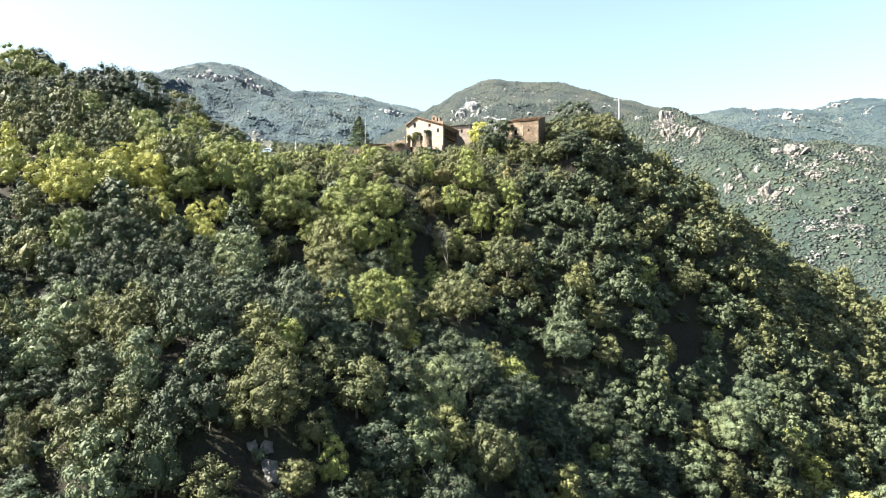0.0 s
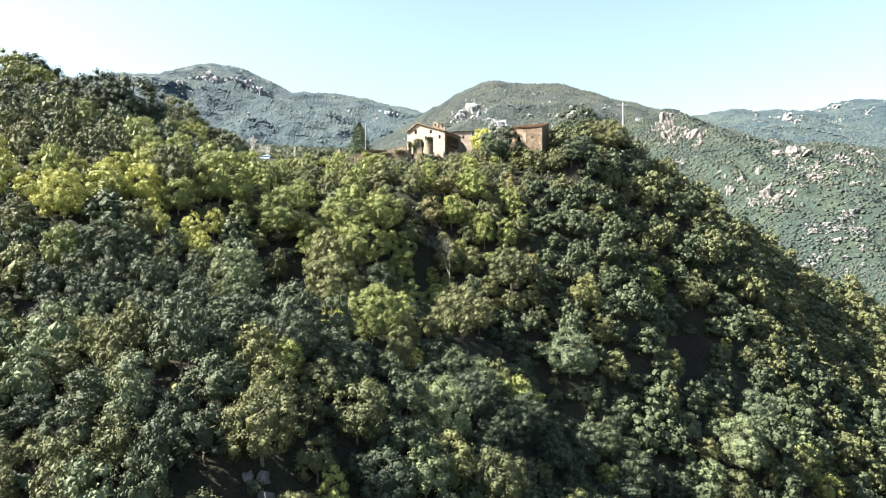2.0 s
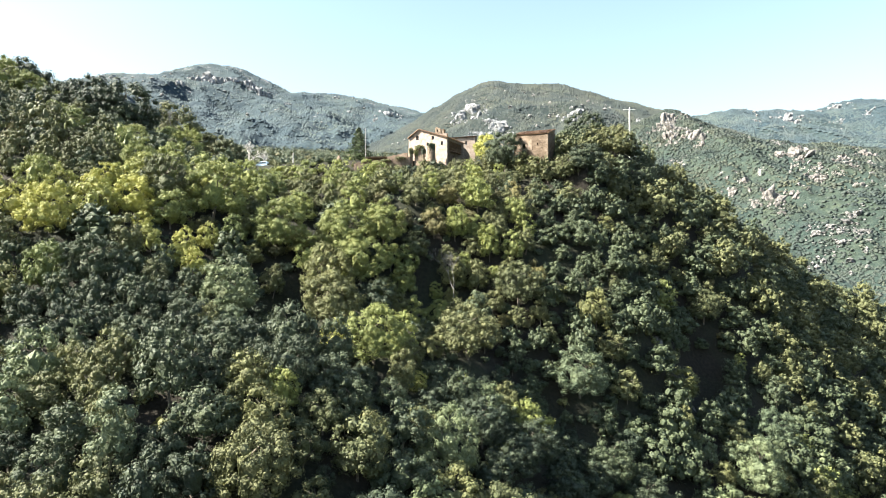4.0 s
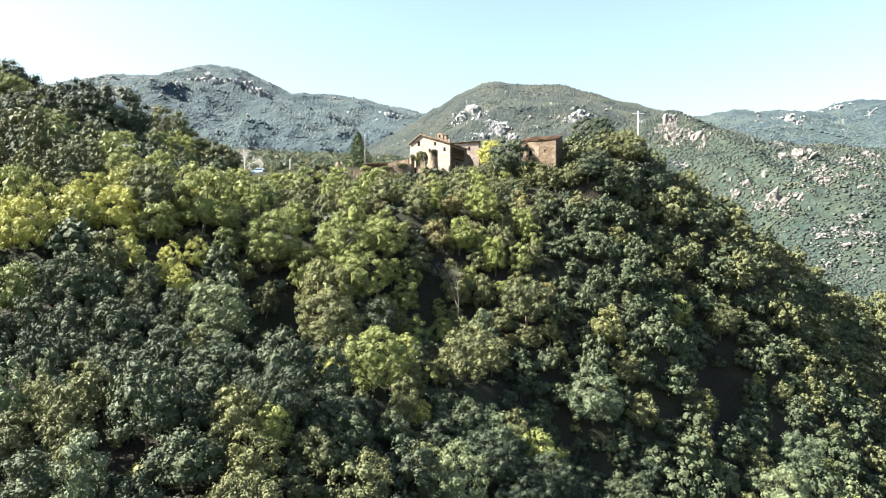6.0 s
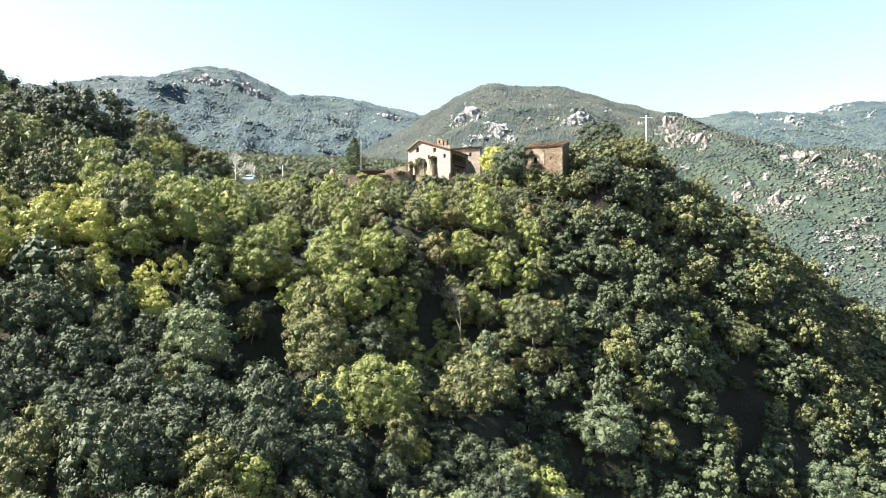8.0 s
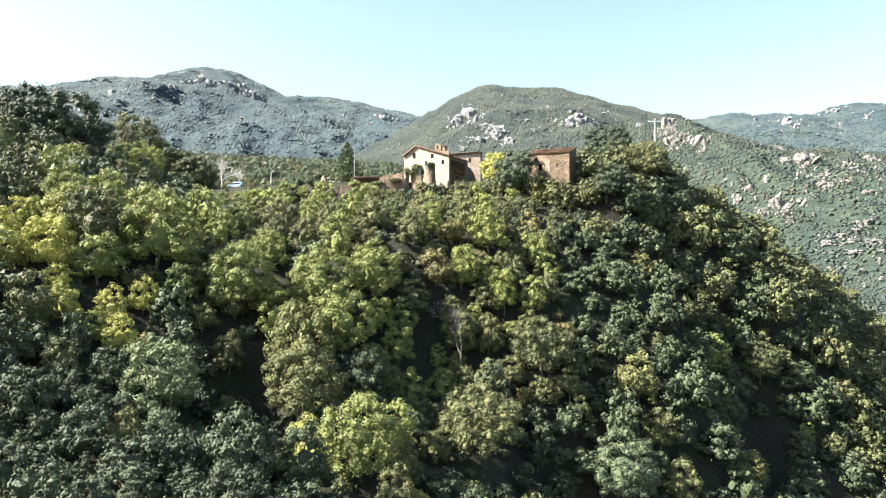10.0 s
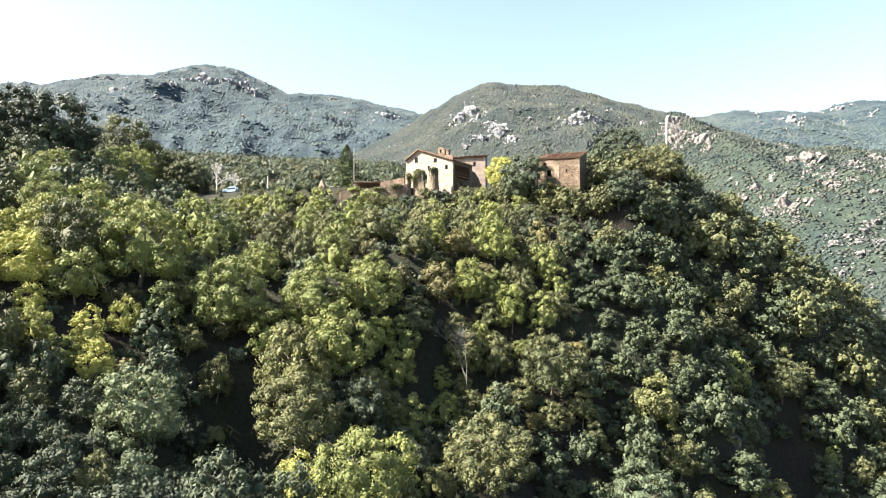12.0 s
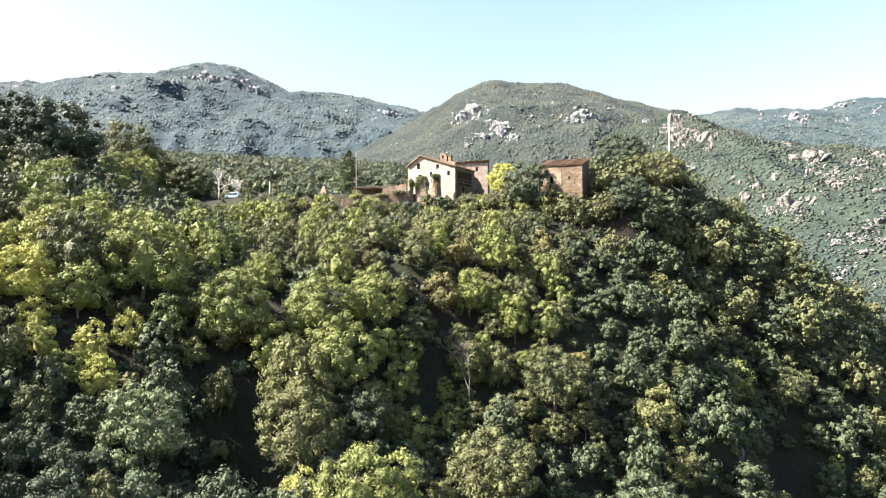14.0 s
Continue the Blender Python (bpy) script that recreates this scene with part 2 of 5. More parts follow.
# ---- mountains behind ----
def mountain(name, crest, y_crest, y_foot, z_foot, mat, label, spur, relief, seed, nu=260, nv=120, bow=0.9, wobble=0.0, shear=0.3):
    """A mountain flank: its crest line (x, z) rises y_crest away, its foot lies nearer. Returns its height on the plan as well."""
    cx, cz = [c[0] for c in crest], [c[1] for c in crest]

    def height(x, y):
        top = np.interp(x, cx, cz)
        yc = y_crest + wobble * fractal(x, x * 0 + 3.3, 500, 3, seed + 7)
        v = (y - y_foot) / (yc - y_foot)
        up = np.clip(v, 0, 1) ** bow
        z = z_foot + (top - z_foot) * up
        env = 2.2 * np.sqrt(np.clip(v, 0, 1)) * np.clip(1.02 - v, 0, 1)
        u = x + shear * (y - y_foot) + 0.30 * spur * fractal(x, y, spur * 1.1, 2, seed + 11)
        w = 0.55 * y + 0.30 * spur * fractal(x, y, spur * 0.9, 2, seed + 12)
        z = z + env * relief * (fractal(u, w, spur, 4, seed, True) - 0.55) * 2
        z = z + env * relief * 0.22 * (fractal(u, w, spur * 0.33, 3, seed + 5, True) - 0.5) * 2
        z = z + relief * 0.10 * fractal(x, y, spur * 0.12, 3, seed + 3) * np.clip(v * 3, 0, 1)
        return z - np.maximum(0, v - 1) * (top - z_foot) * 1.2

    x = np.linspace(cx[0], cx[-1], nu)
    y = y_foot + (y_crest - y_foot) * np.concatenate([np.linspace(0, 1.06, nv), [1.25, 1.6]])
    X, Y = np.meshgrid(x, y)
    ob = new(name, mesh_from(name, np.stack([X, Y, height(X, Y)], -1).reshape(-1, 3), grid_faces(len(x), len(y)), mat, True))
    tagged(ob, label, "mountain", kind="structure")
    return height


def crest(y, *sky_line):
    """World (x, z) of a crest y away, from the slopes at which it stands off the view's axis (in thousandths)."""
    return [(-3.4 + a * 0.001 * (y - 47), 120 + b * 0.001 * (y - 47)) for a, b in sky_line]


# distance haze is put into these colours, bluer the farther the hill
MAQ_FAR_HAZE = maquis_material("maquis_far_haze", 9.0, (0.010, 0.020, 0.026), (0.019, 0.034, 0.041), (0.035, 0.054, 0.059), (0.156, 0.162, 0.166), 0.915, 0.012, (450, 950))
MAQ_MID_HAZE = maquis_material("maquis_mid_haze", 6.0, (0.006, 0.012, 0.012), (0.014, 0.022, 0.021), (0.028, 0.037, 0.031), (0.140, 0.138, 0.135), 0.925, 0.016, (200, 560))
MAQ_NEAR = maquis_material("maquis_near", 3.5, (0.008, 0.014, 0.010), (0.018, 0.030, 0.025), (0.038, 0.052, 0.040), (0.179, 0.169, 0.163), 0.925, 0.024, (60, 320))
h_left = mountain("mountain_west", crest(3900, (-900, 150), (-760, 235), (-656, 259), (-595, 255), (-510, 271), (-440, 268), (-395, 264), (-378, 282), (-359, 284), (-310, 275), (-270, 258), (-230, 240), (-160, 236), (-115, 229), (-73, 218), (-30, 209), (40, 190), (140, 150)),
                  3900, 1500, 40, MAQ_FAR_HAZE, "distant mountain coloured haze blue-green, with a pale rocky summit", 620, 150, 11, 340, 130, 0.8)
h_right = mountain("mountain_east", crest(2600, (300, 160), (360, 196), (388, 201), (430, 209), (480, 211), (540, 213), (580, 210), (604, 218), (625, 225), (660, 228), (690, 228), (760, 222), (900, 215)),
                   2600, 1500, 40, MAQ_FAR_HAZE, "distant maquis-covered ridge with scattered rocks", 420, 110, 23, 240, 90, 0.8)
h_mid = mountain("mountain_centre", crest(2000, (-200, 120), (-120, 152), (-70, 180), (-30, 202), (14, 229), (57, 250), (84, 256), (127, 253), (188, 253), (230, 240), (260, 232), (292, 223), (353, 205), (420, 185), (520, 150)),
                 2000, 900, 30, MAQ_MID_HAZE, "rounded mountain covered in maquis with rock outcrops", 380, 66, 31, 320, 140, 0.85)
h_crag = mountain("hill_crag", crest(1370, (130, 60), (220, 150), (290, 190), (340, 203), (352, 210), (362, 212), (374, 206), (390, 198), (415, 187), (460, 170), (510, 160), (560, 156), (620, 152), (700, 145), (800, 140), (950, 130)),
                  1370, 560, 10, MAQ_NEAR, "maquis-covered hill with pinkish crags", 250, 62, 43, 320, 150, 0.9)
h_low = mountain("hill_low", crest(900, (420, -60), (520, 0), (600, 30), (680, 62), (760, 80), (900, 100), (1100, 120)),
                 900, 420, -20, MAQ_NEAR, "lower hillside with pale rock slabs among bushes", 150, 28, 57, 160, 100, 0.9)


# ---- trees ----
def leaves(pts, nrm, size, rng, jitter=0.48):
    """One small pointed leaf spray at each point, facing roughly along its normal."""
    k = len(pts)
    d = nrm + jitter * rng.normal(size=(k, 3))
    d /= np.linalg.norm(d, axis=1)[:, None] + 1e-9
    a = np.cross(d, rng.normal(size=(k, 3)))
    a /= np.linalg.norm(a, axis=1)[:, None] + 1e-9
    b = np.cross(d, a)
    s = size * rng.uniform(0.6, 1.3, (k, 1))
    v = np.stack([pts - a * s * 0.55 - b * s * 0.35, pts + a * s * 0.55 - b * s * 0.3, pts + b * s * 0.75 + a * s * rng.uniform(-0.3, 0.3, (k, 1))], 1)
    return v.reshape(-1, 3), np.arange(k * 3).reshape(k, 3)


def ball_points(k, rng):
    p = rng.normal(size=(k, 3))
    return p / np.linalg.norm(p, axis=1)[:, None]


def ico(level):
    bm = bmesh.new()
    bmesh.ops.create_icosphere(bm, subdivisions=level, radius=1)
    v = np.array([q.co[:] for q in bm.verts])
    f = np.array([[q.index for q in g.verts] for g in bm.faces])
    bm.free()
    return v, f


ICO_V, ICO_F = ico(1)
KNOB_V, KNOB_F = ico(2)


def crown_geometry(rng, radius, height, base, lobes, count, size, core=0.8, gaps=0.0, flat=0.88):
    """A domed crown of rounded clumps, each a leafy lump round a solid heart, open below. Radius and height of the whole, base above the ground."""
    V, F, n = [], [], 0
    mid = base + height * 0.42
    up, down = base + height - mid, mid - base
    dirs, k = [], 0
    near = math.cos(2.0 / math.sqrt(lobes))
    while len(dirs) < lobes:
        q = ball_points(1, rng)[0]
        k += 1
        if q[2] < -0.68 or (k < 500 and any(np.dot(q, w) > near for w in dirs)):
            continue
        dirs.append(q)
    for i, q in enumerate(dirs):
        r = radius * rng.uniform(1.15, 1.95) / math.sqrt(lobes)
        out = rng.uniform(0.74, 1.14)
        hi = up if q[2] > 0 else down
        c = np.array([q[0] * (radius - r * 0.7) * out, q[1] * (radius - r * 0.7) * out, mid + q[2] * max(0.3, hi - r * 0.6) * out])
        m = int(count / lobes * rng.uniform(0.8, 1.2) * (r * math.sqrt(lobes) / (1.45 * radius)) ** 2)
        p = ball_points(m, rng)
        p = p[(p @ q + 0.5 * p[:, 2]) > -0.55 - 0.3 * rng.rand(len(p))]
        knob = 1 + 0.13 * np.sin(p[:, :1] * 6 + i) * np.cos(p[:, 1:2] * 6 - 2 * i) + 0.10 * np.sin(p[:, 2:] * 7 + 3 * i)
        rough = rng.uniform(0.84, 1.12, (len(p), 1)) * knob
        v, f = leaves(c + p * rough * r * np.array([1, 1, flat]), p + 0.15 * q, size, rng, 0.34)
        V.append(v), F.append(f + n)
        n += len(v)
        if rng.rand() >= gaps:
            hv = ICO_V * (r * core * rng.uniform(0.80, 1.14, (len(ICO_V), 1))) * np.array([1, 1, flat]) + c
            V.append(hv), F.append(ICO_F + n)
            n += len(hv)
    if gaps < 0.5:
        hv = ICO_V * rng.uniform(0.8, 1.1, (len(ICO_V), 1)) * np.array([radius * 0.42, radius * 0.42, height * 0.26]) + np.array([0, 0, mid])
        V.append(hv), F.append(ICO_F + n)
    return np.concatenate(V), np.concatenate(F)


def tube(path, radii, sides=6):
    V, F = [], []
    path = np.asarray(path, float)
    for i, (p, r) in enumerate(zip(path, radii)):
        d = path[min(i + 1, len(path) - 1)] - path[max(i - 1, 0)]
        d /= np.linalg.norm(d)
        a = np.cross(d, (0.31, 0.92, 0.2))
        a /= np.linalg.norm(a)
        b = np.cross(d, a)
        t = np.arange(sides) * 2 * math.pi / sides
        V.append(p + r * (np.cos(t)[:, None] * a + np.sin(t)[:, None] * b))
    for i in range(len(path) - 1):
        for s in range(sides):
            F.append((i * sides + s, i * sides + (s + 1) % sides, (i + 1) * sides + (s + 1) % sides, (i + 1) * sides + s))
    return np.concatenate(V), np.array(F)


def trunk_geometry(rng, height, girth, limbs, reach, rise=(0.25, 0.9)):
    """A tapered, slightly bent trunk; its limbs grow out of its rings, so that all is one skin."""
    n, sides = 5, 5
    bend = np.cumsum(rng.normal(0, 0.03 * height, (n, 2)), 0)
    path = np.column_stack([bend - bend[0], np.linspace(-0.8, height, n)])
    V, F = tube(path, np.linspace(girth, girth * 0.3, n), sides)
    V, F, k = [V], [F], len(V)
    for i in range(limbs):
        ring = rng.randint(2, n)
        p0 = path[ring]
        a = rng.uniform(0, 2 * math.pi)
        tip = p0 + np.array([math.cos(a) * reach, math.sin(a) * reach, rng.uniform(*rise) * reach]) * rng.uniform(0.6, 1.1)
        m = (p0 + tip) / 2 + rng.normal(0, 0.08 * reach, 3)
        lv, lf = tube([p0, p0 * 0.7 + m * 0.3, m, tip][::1], [girth * 0.5, girth * 0.34, girth * 0.24, girth * 0.07], sides)
        lf = np.where(lf < sides, lf + ring * sides, lf - sides + k)
        V.append(lv[sides:]), F.append(lf)
        k += len(lv) - sides
    return np.concatenate(V), np.concatenate(F)


# kind: name, crown radius, crown height, crown base, lobes, sprays, spray size, heart, gaps, label
KINDS = {
    "holm": ("holm_oak", 3.2, 6.7, 0.7, 36, 2600, 0.222, 0.62, 0.0, "dark green holm oak with a dense clumped crown on the slope"),
    "olive": ("downy_oak", 3.4, 7.0, 0.7, 38, 2700, 0.228, 0.60, 0.0, "olive-green downy oak with a loose rounded crown on the slope"),
    "green": ("ash_tree", 3.4, 8.7, 0.4, 38, 2900, 0.235, 0.58, 0.03, "bright green ash tree with a tall airy crown"),
    "pale": ("chestnut_tree", 3.5, 8.0, 0.4, 38, 2900, 0.235, 0.58, 0.03, "pale green chestnut tree with a broad crown"),
    "yellow": ("maple_tree", 3.2, 8.0, 0.4, 36, 2700, 0.235, 0.58, 0.04, "yellow autumn maple tree with an airy crown"),
    "brown": ("beech_tree", 3.1, 6.4, 0.7, 24, 1500, 0.29, 0.58, 0.1, "brown-tinged autumn tree with thinning leaves"),
}
BIG = ("olive", "green", "pale", "yellow", "holm")
PROTO, GEO, LARGE, LIGHT = {}, {}, {}, {}
rng = np.random.RandomState(5)
for kind, (name, cr, ch, cb, lobes, count, size, core, gaps, label) in KINDS.items():
    PROTO[kind], GEO[kind], LARGE[kind], LIGHT[kind] = [], [], [], []
    for i in range(7 if kind == "holm" else 4):
        k = rng.uniform(0.92, 1.1)
        cv, cf = crown_geometry(rng, cr * k, ch / k ** 0.5, cb, lobes, count, size, core, gaps)
        tv, tf = trunk_geometry(rng, cb + ch * 0.55, 0.22, 5, cr * 0.7)
        GEO[kind].append(crown_geometry(rng, cr * k, ch / k ** 0.5, cb, lobes - 14, int(count * 0.20), size * 1.8, core, 0.0))
        light = crown_geometry(rng, cr * k, ch / k ** 0.5, cb, lobes - 10, int(count * 0.34), size * 1.5, core * 0.92, 0.0)
        trunk_me = mesh_from("trunk", tv, tf, BARK, True)
        PROTO[kind].append((mesh_from("crown", cv, cf, LEAF[kind]), trunk_me))
        LIGHT[kind].append((mesh_from("crown", *light, LEAF[kind]), trunk_me))
    for i in range(3 if kind in BIG else 0):
        cv, cf = crown_geometry(rng, cr * 1.7, ch * 1.4, cb * 1.6, int(lobes * 2.2), int(count * 3.4), size * 1.0, core, gaps)
        tv, tf = trunk_geometry(rng, (cb + ch * 0.55) * 1.6, 0.36, 8, cr * 1.2)
        LARGE[kind].append((mesh_from("crown", cv, cf, LEAF[kind]), mesh_from("trunk", tv, tf, BARK, True)))


def make_tree(kind, x, y, scale=1.0, stretch=1.0, seed=0, label=""):
    r = np.random.RandomState(seed + int(abs(x) * 10) + int(abs(y) * 7))
    big = scale > 1.25 and len(LARGE[kind]) > 0
    pick = LARGE[kind] if big else LIGHT[kind] if math.hypot(x, y - 47) > 128 else PROTO[kind]
    crown_me, trunk_me = pick[r.randint(len(pick))]
    t = new(KINDS[kind][0])
    for nm, me in (("trunk", trunk_me), ("crown", crown_me)):
        p = new(nm, me)
        p.parent = t
    s = scale * r.uniform(0.97, 1.03) / (1.65 if big else 1.0)
    t.matrix_basis = Matrix.LocRotScale((x, y, float(ground_height(x, y)) - 0.3 - 0.5 * scale), Euler((r.uniform(-0.06, 0.06), r.uniform(-0.06, 0.06), r.uniform(0, 6.28))), (s, s, s * stretch))
    tagged(t, label or KINDS[kind][9], "tree", KINDS[kind][0].replace("_", " ") + "s on the hillside")
    return t


# bare rocky spots, and treeless hollows whose dark soil stands for shade: x, y, radius
GULLIES = ((-25.5, 81.5, 2.8), (-29, 82.5, 2.2), (-31, 133, 5.0), (-29.5, 140, 4.0), (-8, 150, 4.5), (-3.5, 156, 3.5), (76, 164, 5.4), (64, 171, 4.8), (68, 176, 3.2), (57, 162.5, 5.4), (60, 168, 4.8), (-21.9, 82, 2.6), (-36, 77.5, 2.0), (1.3, 92, 3.2), (11, 89.5, 2.6), (-50.4, 85.5, 1.8), (53, 159, 3.0))


def clear(x, y):
    """Ground kept free of trees: the farmstead's terrace and the track to it."""
    brow = 212 - 0.6 * min(max(x, 0), 60)
    farm = (x > -36) & (x < 31) & (y > brow) & (y < 262)
    track = (x > -90) & (x < -30) & (y > 222) & (y < 252)
    pit = any((x - a) ** 2 + (y - b) ** 2 < r * r for a, b, r in GULLIES)
    return farm or track or pit


PLACED = []      # x, y, spacing
TREES = []       # kind, x, y, scale, stretch


def plant(kind, x, y, scale=1.0, stretch=1.0):
    PLACED.append((x, y, 2.6 * scale))
    TREES.append((kind, x, y, scale, stretch))


def region_kind(x, y, r):
    """What grows where on the spur."""
    if x > 45 and y < 112:
        return r.choice(("yellow", "green", "pale"), p=(0.4, 0.3, 0.3))
    if x > 30 and y > 182:
        return r.choice(("olive", "holm"), p=(0.58, 0.42))
    if x < -74 and 142 <= y < 168:
        return r.choice(("olive", "green", "holm", "brown"), p=(0.5, 0.1, 0.32, 0.08))
    if -110 < x < -46 and 131 < y < 147:
        return r.choice(("yellow", "green", "olive"), p=(0.75, 0.22, 0.03))
    if -98 < x < -46 and 147 <= y < (166 if x > -66 else 156):
        return r.choice(("yellow", "green", "olive"), p=(0.30, 0.62, 0.08))
    if -46 <= x < -20 and 140 < y < 205:
        return r.choice(("green", "olive", "brown", "holm"), p=(0.34, 0.46, 0.14, 0.06))
    if -20 <= x < 22 and 150 < y < 212:
        return r.choice(("green", "olive", "brown", "holm"), p=(0.22, 0.60, 0.12, 0.06))
    if x < -60 and y > 168:
        return r.choice(("holm", "green", "olive"), p=(0.7, 0.1, 0.2))
    if x > 50 and y < 174:
        return r.choice(("holm", "olive", "pale", "green"), p=(0.30, 0.36, 0.26, 0.08))
    if y < 104:
        return r.choice(("holm", "olive", "pale", "green"), p=(0.56, 0.32, 0.09, 0.03))
    if x > 10:
        return r.choice(("holm", "olive", "pale"), p=(0.88, 0.10, 0.02))
    return r.choice(("holm", "olive", "pale", "green"), p=(0.86, 0.10, 0.03, 0.01))


# large pale trees with only low growth below them
SHOWN = ((-39.7, 125.5, 1.55), (-22.6, 134.5, 1.7), (3.5, 135.5, 1.7), (27, 145, 1.6), (63, 143, 1.68), (-13.5, 124, 1.55))


def scatter():
    r = np.random.RandomState(12)
    cell, near = 6.0, {}

    def note(x, y, d):
        near.setdefault((int(x // cell), int(y // cell)), []).append((x, y, float(ground_height(x, y)), d))

    for p in PLACED:
        note(p[0], p[1], p[2])
    for _ in range(72000):
        x, y = r.uniform(-175, 215), r.uniform(68, 262)
        if 45 < x < 105 and y > 228 or clear(x, y) or abs(x) > 0.74 * y + 22 or x < -120 and y > 235:
            continue
        s = float(np.clip(r.normal(1.0, 0.28), 0.45, 1.6))
        if -98 < x < -22 and 125 < y < (146 if x < -72 else 176):
            s = float(np.clip(s * 1.3, 0.7, 1.7))
        d = 2.25 * s
        i, j = int(x // cell), int(y // cell)
        z = float(ground_height(x, y))
        if any((x - a) ** 2 + (y - b) ** 2 + 0.8 * (z - c) ** 2 < (0.5 * (d + e)) ** 2 * 4.6 for u in (-1, 0, 1) for v in (-1, 0, 1) for a, b, c, e in near.get((i + u, j + v), ())):
            continue
        if -46 < x < 32 and y > 184:
            s = min(s, 0.62) * (0.8 if y > 198 else 1.0)
        if -50 < x < -28 and 143 < y < 186:
            s = min(s, 0.85)
        if -70 < x < -38 and y > 180:
            s = min(s, 0.5 if y > 200 else 0.45)
        if x < -100:
            s = min(s, 0.55 if y > 165 else 0.95)
        if x < -82 and y < 152:
            s = min(s, 0.8)
        if any(abs(x - a) < 2.6 * e and -1 < b - y < 10 for a, b, e in SHOWN):
            s = min(s, 0.42)
        if any(2 < a - x < 16 and abs(y - b) < 7 for a, b, e in SHOWN):
            s = min(s, 0.72)
        if -68 < x < -58 and 160 < y < 175:
            s = min(s, 0.7)
        if -52 < x < 32 and 160 < y <= 184:
            s = min(s, 0.85)
        if -80 < x <= -46 and y > 186:
            s = min(s, 0.6)
        note(x, y, d)
        TREES.append((str(region_kind(x, y, r)), x, y, s, r.uniform(0.88, 1.22 if x > 10 else 1.36)))


# trees that stand out by size or colour: x, y, scale
STAND_OUT = {
    "holm": ((17.3, 201.5, 2.05), (-107, 205, 2.8), (-96, 204, 3.0), (-101, 197, 2.1), (-112, 199, 1.9), (-140, 226, 2.5), (-133, 232, 2.2), (-150, 236, 2.6), (-126, 228, 1.7), (-117, 177, 0.9), (-112, 185, 0.95), (80, 168.5, 1.2),
             (-7, 96.5, 1.14), (40.5, 221, 1.9), (46, 226, 2.25), (41, 216, 1.2), (64, 211, 0.8), (70, 209, 0.8), (57, 205, 0.8), (60, 212, 0.9)),
    "olive": ((41.4, 181.4, 0.8), (28.3, 193.2, 1.12), (34.4, 192.3, 0.85), (-97, 238, 2.8), (-89.5, 240, 2.3), (-82, 238, 2.0), (-76, 236, 1.7), (-35.7, 172, 1.05), (-8, 168.5, 1.12), (-16, 172, 1.1), (-22.6, 134.5, 1.7), (3.5, 135.5, 1.7),
              (32.5, 185.5, 0.96), (52, 212, 1.75), (45, 211, 1.2), (38, 207, 0.9), (47, 204, 1.0), (22.3, 197, 1.05), (20, 199.5, 0.8), (13, 204.5, 0.85), (9.5, 207, 0.6), (-28, 99, 1.0), (35, 151.5, 1.05), (-17, 88, 0.85)),
    "green": ((-61, 196, 0.8), (-57, 165, 0.85), (-49, 168, 1.1), (-43, 170, 0.9), (-70, 157, 1.3), (-62, 156, 1.2), (-51.5, 151, 1.95), (-44, 163, 0.95), (-23.5, 152, 1.6), (-15, 157, 1.35),
              (-22.3, 163, 1.05), (7.4, 173, 1.2), (-3.1, 154.5, 0.5), (-30, 147, 1.0), (-10, 151, 0.9), (14, 126.5, 1.06), (-9, 130, 0.95),
              (29.5, 123, 0.7), (-126, 206, 1.5), (-136, 208, 1.8), (-118, 203, 1.0), (-36.5, 150, 1.7), (-19, 147, 1.5), (-34.3, 160, 1.0), (-13.5, 124, 1.55),  (-57, 143, 1.2), (64, 88, 1.2)),
    "yellow": ((60, 93, 1.2), (12.0, 211, 1.3), (-64.3, 142, 1.4), (-72, 143, 0.9), (-19, 123.5, 0.75), (-21, 126.5, 0.85),
               (85, 148, 1.1), (92, 146, 1.2), (-5.8, 121, 0.54), (-74, 130, 1.5), (-82, 132, 0.9), (-70, 137, 1.2), (-77, 139, 1.0), (-90, 136, 0.9), (-52, 137, 0.8)),
    "brown": ((71.5, 96, 1.35), (-51, 145, 0.78), (-33, 150, 1.0), (-37, 148, 0.7), (-3.5, 164, 1.1), (0, 172, 0.9), (103, 156, 1.1)),
    "pale": ((54, 91, 1.3), (-39.7, 125.5, 1.55), (-35, 115, 0.8), (27, 145, 1.6), (63, 143, 1.68), (81.5, 154, 1.1), (21, 121, 0.55), (73, 156, 1.3), (67, 96, 1.3)),
}
STAND_OUT["olive"] += ((4, 209.5, 0.75), (2, 211.3, 0.6), (0, 209.8, 0.7), (-7.5, 209.8, 1.05), (-5, 210.3, 0.95), (-1.5, 209.5, 0.85), (25, 194.5, 1.1), (31.8, 192.8, 1.0), (34.5, 199, 1.1), (40, 204, 1.1), (-16, 208.5, 0.92), (-26, 209.5, 0.85), (-18.5, 209, 0.8), (-13.5, 208.6, 0.85))
STAND_OUT["green"] += ((6.5, 208.5, 0.6), (16, 204, 0.55), (-21, 208, 0.92), (-23.5, 208.6, 0.8), (-33, 210, 1.0))
STAND_OUT["holm"] += ((36.6, 191.8, 0.95), (38.5, 193.5, 0.9), (40, 197, 1.5), (30, 188, 0.7), (-11, 208.8, 1.05), (-3.5, 208.5, 1.05), (-51.8, 235.5, 0.42))
BROW = [(-50 + i * 2.6, 217 - 0.3 * i + 1.5 * math.sin(i * 2.3), 0.36 + 0.08 * math.sin(i * 3.1)) for i in range(9)]
STAND_OUT["olive"] += tuple(BROW[0::2])
STAND_OUT["holm"] += tuple(BROW[1::2])
